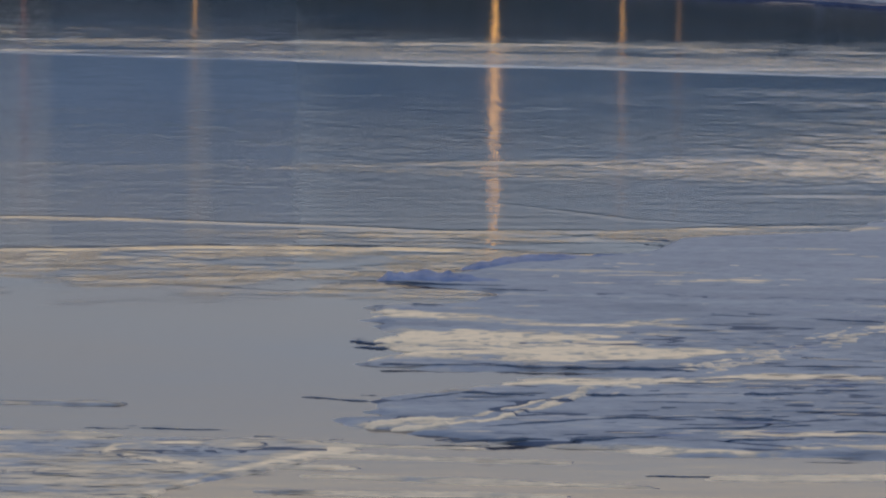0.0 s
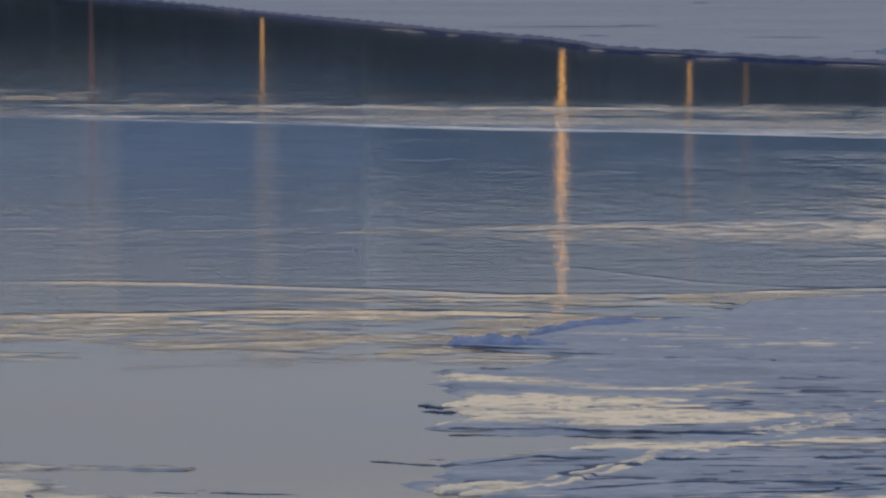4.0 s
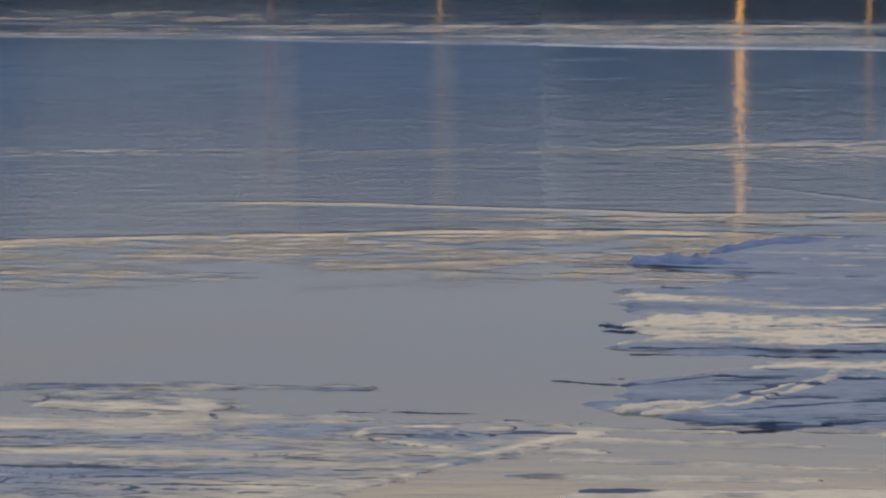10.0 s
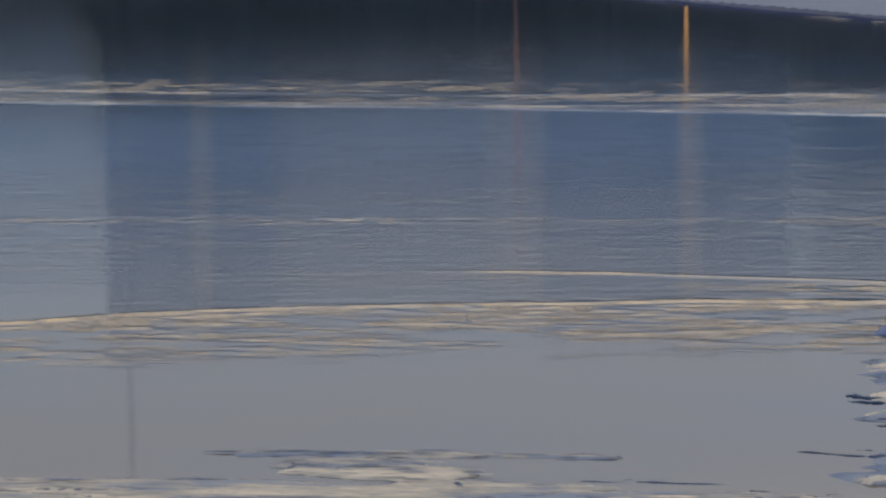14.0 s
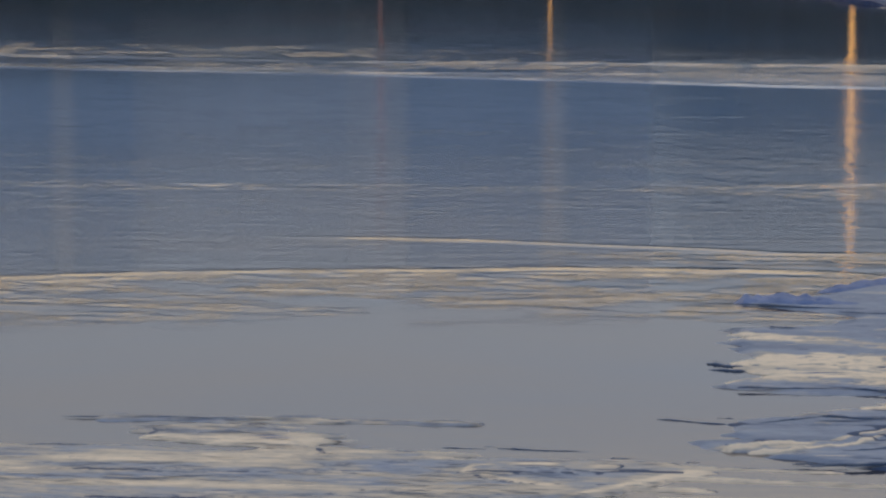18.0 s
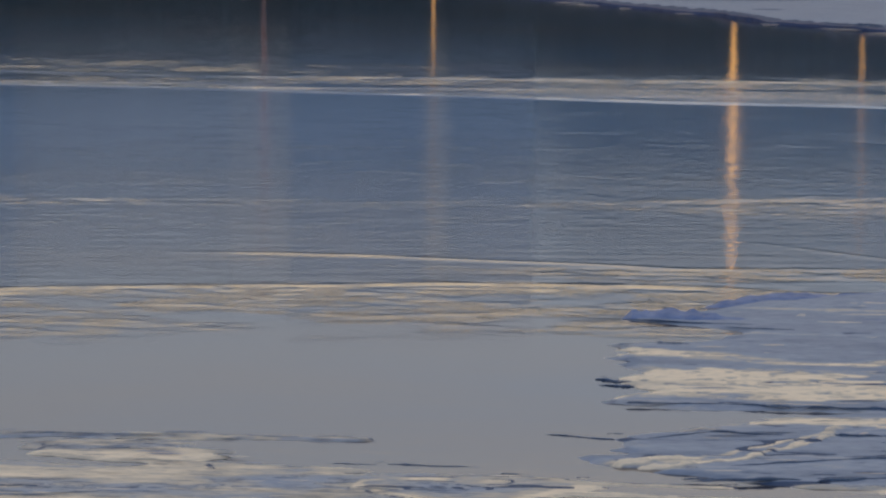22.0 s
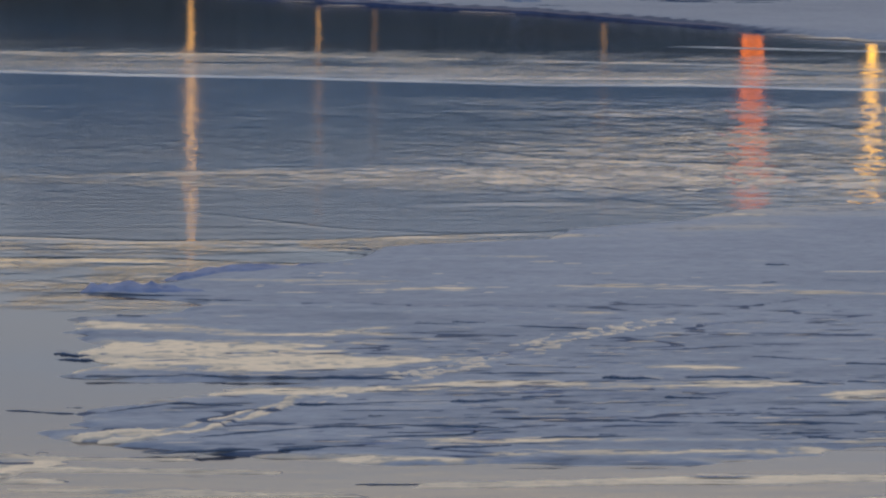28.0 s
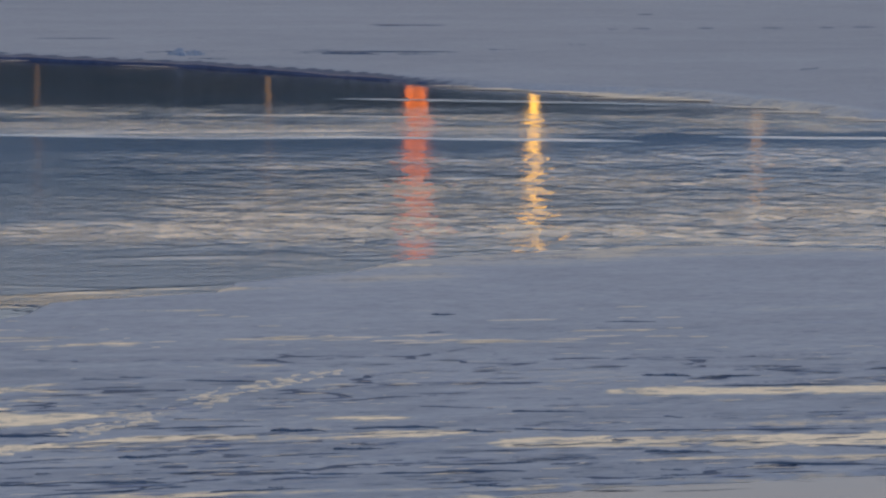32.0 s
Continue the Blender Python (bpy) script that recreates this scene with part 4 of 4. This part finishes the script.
def land():
    a = np.radians(np.arange(-180, 180.1, 4.0))
    verts, faces, prof = [], [], [(300, -0.3), (303, 1.2), (330, 2.0), (900, 6), (4500, 10)]
    for r, z in prof:
        verts += [(r * math.sin(t), r * math.cos(t), z) for t in a]
    n = len(a)
    for k in range(len(prof) - 1):
        faces += [(k * n + i, (k + 1) * n + i, (k + 1) * n + i + 1, k * n + i + 1) for i in range(n - 1)]
    tagged(mesh_object("ground", verts, [f[::-1] for f in faces], LAND), "snow-patched ground round the lake", "ground", "", "structure")
    bm = bmesh.new()
    bmesh.ops.create_grid(bm, x_segments=60, y_segments=24, size=1)
    for v in bm.verts:
        x, y = v.co.x * 290, -50 + v.co.y * 75
        v.co = (x, y, -0.5 + 7.2 * (1 - min(1, max(0, (y + 2) / 25))) + 0.4 * noise.noise((x * 0.1, y * 0.1, 0)))
    me = bpy.data.meshes.new("near_bank")
    bm.to_mesh(me)
    bm.free()
    me.materials.append(LAND)
    tagged(new("near_bank", me), "snow-patched bank on the near shore", "ground", "", "structure")


land()


def hills():
    """A wooded ridge behind the town; its blue dusk haze is put into the colour."""
    a = np.radians(np.arange(-75, 75.1, 0.5))
    t = np.degrees(a)
    top = 4.9 + 1.9 * soft(t, -4.2, -1.5) - 0.3 * soft(t, 6, 14) - 0.5 * soft(t, 14, 30) + 0.5 * (fbm(t + 100, t * 0, 6, 301, 4) - 0.5)
    verts, n = [], len(a)
    for k, (r, u) in enumerate([(2300, 0.0), (2450, 0.35), (2600, 0.75), (2750, 1.0), (3200, 0.6), (3900, 0.0)]):
        z = 10 + u * 2750 * np.tan(np.radians(top)) * (1 + 0.03 * (fbm(t + 9 * k, t * 0 + k, 1.2, 311, 3) - 0.5))
        verts += np.stack([r * np.sin(a), r * np.cos(a), z], 1).tolist()
    faces = [(k * n + i, k * n + i + 1, (k + 1) * n + i + 1, (k + 1) * n + i) for k in range(5) for i in range(n - 1)]
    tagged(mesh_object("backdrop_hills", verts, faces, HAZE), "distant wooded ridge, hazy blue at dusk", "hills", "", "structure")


hills()


def wooded_bank():
    """A steep bank of dark scrub behind the shore."""
    t = np.arange(-32, 32.1, 0.1)
    a, n = np.radians(t), len(t)
    top = 14.6 + 2.6 * soft(t, -6, 4) - 7 * (1 - soft(t, -16.0, -15.4)) - 7 * soft(t, 13.5, 16.5)
    verts = []
    for k, (r, u) in enumerate([(306, 0.0), (310, 0.4), (314, 0.8), (318, 1.0), (326, 0.8), (334, 0.0)]):
        z = 1.0 + u * top + u * 1.6 * (fbm(t * 5 + 40 * k, t * 0 + k, 3.0, 321, 4) - 0.5)
        verts += np.stack([r * np.sin(a), r * np.cos(a), z], 1).tolist()
    faces = [(k * n + i, k * n + i + 1, (k + 1) * n + i + 1, (k + 1) * n + i) for k in range(5) for i in range(n - 1)]
    tagged(mesh_object("wooded_bank", verts, faces, SCRUB), "steep bank covered in dark scrub", "bank", "", "structure")


wooded_bank()


def building(name, yaw0, yaw1, height, dist, mat, label, storeys):
    mid, height = (yaw0 + yaw1) / 2, (height + 8.5) * dist / 300 - 8.5
    w = dist * math.tan(radians(yaw1 - yaw0))
    x, y = shore(mid, dist)
    root = new(name)
    root.matrix_world = pose(x, y, 1.5, 0, 0, -mid)
    tagged(root, label, "building")
    h = height - 1.5
    part("wall", box(bmesh.new(), -w / 2, w / 2, 0, 14, -1, h, 0.1), mat, root)
    part("roof", box(bmesh.new(), -w / 2 - 0.4, w / 2 + 0.4, -0.4, 14.4, h, h + 0.6, 0.1), ROOF, root)
    cols = max(2, int(w / 3.2))
    for s in range(storeys):
        for c in range(cols):
            cx, cz = -w / 2 + (c + 0.5) * w / cols, (s + 0.5) * h / storeys
            win = part("window", box(bmesh.new(), cx - 0.8, cx + 0.8, -0.05, 0.1, cz - 0.8, cz + 0.8), mat, root)
            part("pane", box(bmesh.new(), cx - 0.7, cx + 0.7, -0.08, -0.06, cz - 0.7, cz + 0.7), DIM_PANE if mat == WALL_LOW else PALE_PANE if mat in (WALL_PALE, WALL_MID) else PANE, win)


building("apartment_building", -15.4, -12.34, 32.3, 340, WALL_DARK, "blue-grey apartment block behind the far bank", 10)
building("apartment_building", -7.3, -2.8, 32.5, 340, WALL_DARK, "wide blue-grey apartment block behind the far bank", 10)
building("apartment_building", 2.2, 7.8, 19, 345, WALL_LOW, "low dark slate apartment block behind the far bank", 6)
building("apartment_building", -12.37, -8.40, 31, 343, WALL_MID, "light blue-grey apartment block behind the far bank", 10)
building("apartment_building", -8.42, -7.28, 31.5, 341, WALL_PALE, "pale plaster apartment block behind the far bank", 10)
building("apartment_building", -1.2, 1.9, 19, 343, WALL_LOW, "low dark slate apartment block behind the far bank", 6)
building("stair_tower", -13.80, -13.48, 32.8, 337, WALL_PALE, "narrow pale plaster stair tower", 10)
building("stair_tower", -4.8, -4.4, 31, 337, WALL_PALE, "narrow pale plaster stair tower", 10)


def chimney(yaw, dist, height):
    x, y = shore(yaw, dist)
    root = new("chimney")
    root.matrix_world = pose(x, y, 1.5)
    tagged(root, "tall slim pale chimney behind the far bank", "chimney")
    part("shaft", tube(bmesh.new(), 0.15, 0.11, 0, height - 1.5, 16), WALL_PALE, root)
    part("rim", tube(bmesh.new(), 0.25, 0.25, height - 2.6, height - 1.2, 16), STEEL, root)


chimney(-15.05, 334, 56)


def conifer():
    root = new("conifer")
    tagged(root, "dark conifer on the far bank", "tree", "trees on the far bank")
    part("trunk", tube(bmesh.new(), 0.22, 0.05, 0, 9.5, 8), BARK, root)
    bm, rng = bmesh.new(), random.Random(4)
    for k in range(420):
        u = rng.random() ** 0.8
        z, r = 0.6 + 9.0 * u, (2.9 * (1 - u ** 2.2) + 0.15) * math.sqrt(rng.uniform(0.15, 1))
        t = rng.uniform(0, 6.283)
        m = pose(r * math.cos(t), r * math.sin(t), z, rng.uniform(-30, 30), rng.uniform(10, 40), math.degrees(t)) @ Matrix.Diagonal((1.0, 0.45, 0.22, 1))
        bmesh.ops.create_cone(bm, cap_ends=True, segments=5, radius1=0.9, radius2=0.1, depth=1.2, matrix=m)
    part("crown", bm, NEEDLES, root)
    return root


first = conifer()
rng = random.Random(12)
spots = [(-27 + 0.31 * k + rng.uniform(-0.12, 0.12), 303.5 + rng.uniform(0, 3)) for k in range(184)]
spots += [(-27 + 0.36 * k + rng.uniform(-0.12, 0.12), 307.5 + rng.uniform(0, 3)) for k in range(158)]
for k, (yw, ds) in enumerate(spots):
    m = pose(*shore(yw, ds), 1.2, 0, 0, rng.uniform(0, 360))
    tall = rng.uniform(0.9, 1.06) + 0.18 + 0.30 * float(soft(yw, -6, 4)) - 0.45 * float(1 - soft(yw, -16.0, -15.4)) - 0.45 * float(soft(yw, 13.5, 16.5))
    if k == 0:
        first.matrix_world = m
    else:
        t = copy_thing(first, m)
        t.scale = (tall * 0.95, tall * 0.95, tall)


def lit_mast(yaw, width, top, bright_top, colour, strength, dim, label, dist=300.5):
    x, y = shore(yaw, dist)
    root = new("lit_mast")
    root.matrix_world = pose(x, y, 0.6, 0, 0, -yaw)
    tagged(root, label, "street lamp", "lights on the far shore")
    part("base", tube(bmesh.new(), 0.5, 0.4, 0, 1.0, 10), STEEL, root)
    part("pole", tube(bmesh.new(), 0.12, 0.08, 0, top, 8), STEEL, root)
    # tall glowing column imitates the light's reflection smeared by ripples
    part("lamp_streak_column", box(bmesh.new(), -width / 2, width / 2, -0.3, -0.15, 1.4, bright_top, 0.04), glowing("lamp_streak_glow", colour, strength), root)
    # above the lamp, an added glow lengthens that streak
    if top > bright_top + 0.3:
        part("upper_streak_column", box(bmesh.new(), -width / 2, width / 2, -0.3, -0.15, bright_top + 0.05, top, 0.04), glowing("dim_streak_glow", colour, dim), root)


ORANGE, RED, YELLOW = (1.0, 0.51, 0.14), (1.0, 0.20, 0.02), (1.0, 0.50, 0.07)
lit_mast(0.865, 0.38, 28, 13, ORANGE, 0.68, 2.5, "tall orange-lit lamp mast on the far bank, streak built as a glowing column")
lit_mast(-4.653, 0.28, 16, 12.0, ORANGE, 0.62, 0.2, "orange-lit lamp mast on the far bank, streak built as a glowing column")
lit_mast(3.209, 0.32, 20, 13.0, ORANGE, 0.62, 0.5, "orange-lit lamp mast on the far bank, streak built as a glowing column")
lit_mast(4.24, 0.4, 18, 10.0, ORANGE, 0.015, 0.25, "faint orange-lit lamp mast on the far bank, streak built as a glowing column")
lit_mast(-7.78, 0.36, 22, 10.0, (1.0, 0.48, 0.40), 0.03, 0.24, "faint rose-lit lamp mast on the far bank, streak built as a glowing column")
lit_mast(8.467, 0.42, 14, 13.5, ORANGE, 0.36, 0.3, "dim orange-lit lamp mast on the far bank, streak built as a glowing column")
lit_mast(11.06, 0.6, 27.5, 16.5, RED, 1.7, 0.5, "wide red-lit sign mast on the far bank, streak built as a glowing column")
lit_mast(11.195, 0.8, 27.5, 16.5, RED, 1.0, 0.36, "wide red-lit sign panel on the far bank, streak built as a glowing column")
lit_mast(11.33, 0.55, 27.5, 16.5, RED, 1.5, 0.5, "wide red-lit sign mast on the far bank, streak built as a glowing column")
lit_mast(13.373, 0.75, 27.5, 18.5, YELLOW, 3.0, 3.0, "bright yellow-lit mast on the far bank, streak built as a glowing column")
lit_mast(17.47, 0.8, 17, 16.5, ORANGE, 0.75, 0.6, "dim orange-lit lamp mast on the far bank, streak built as a glowing column")
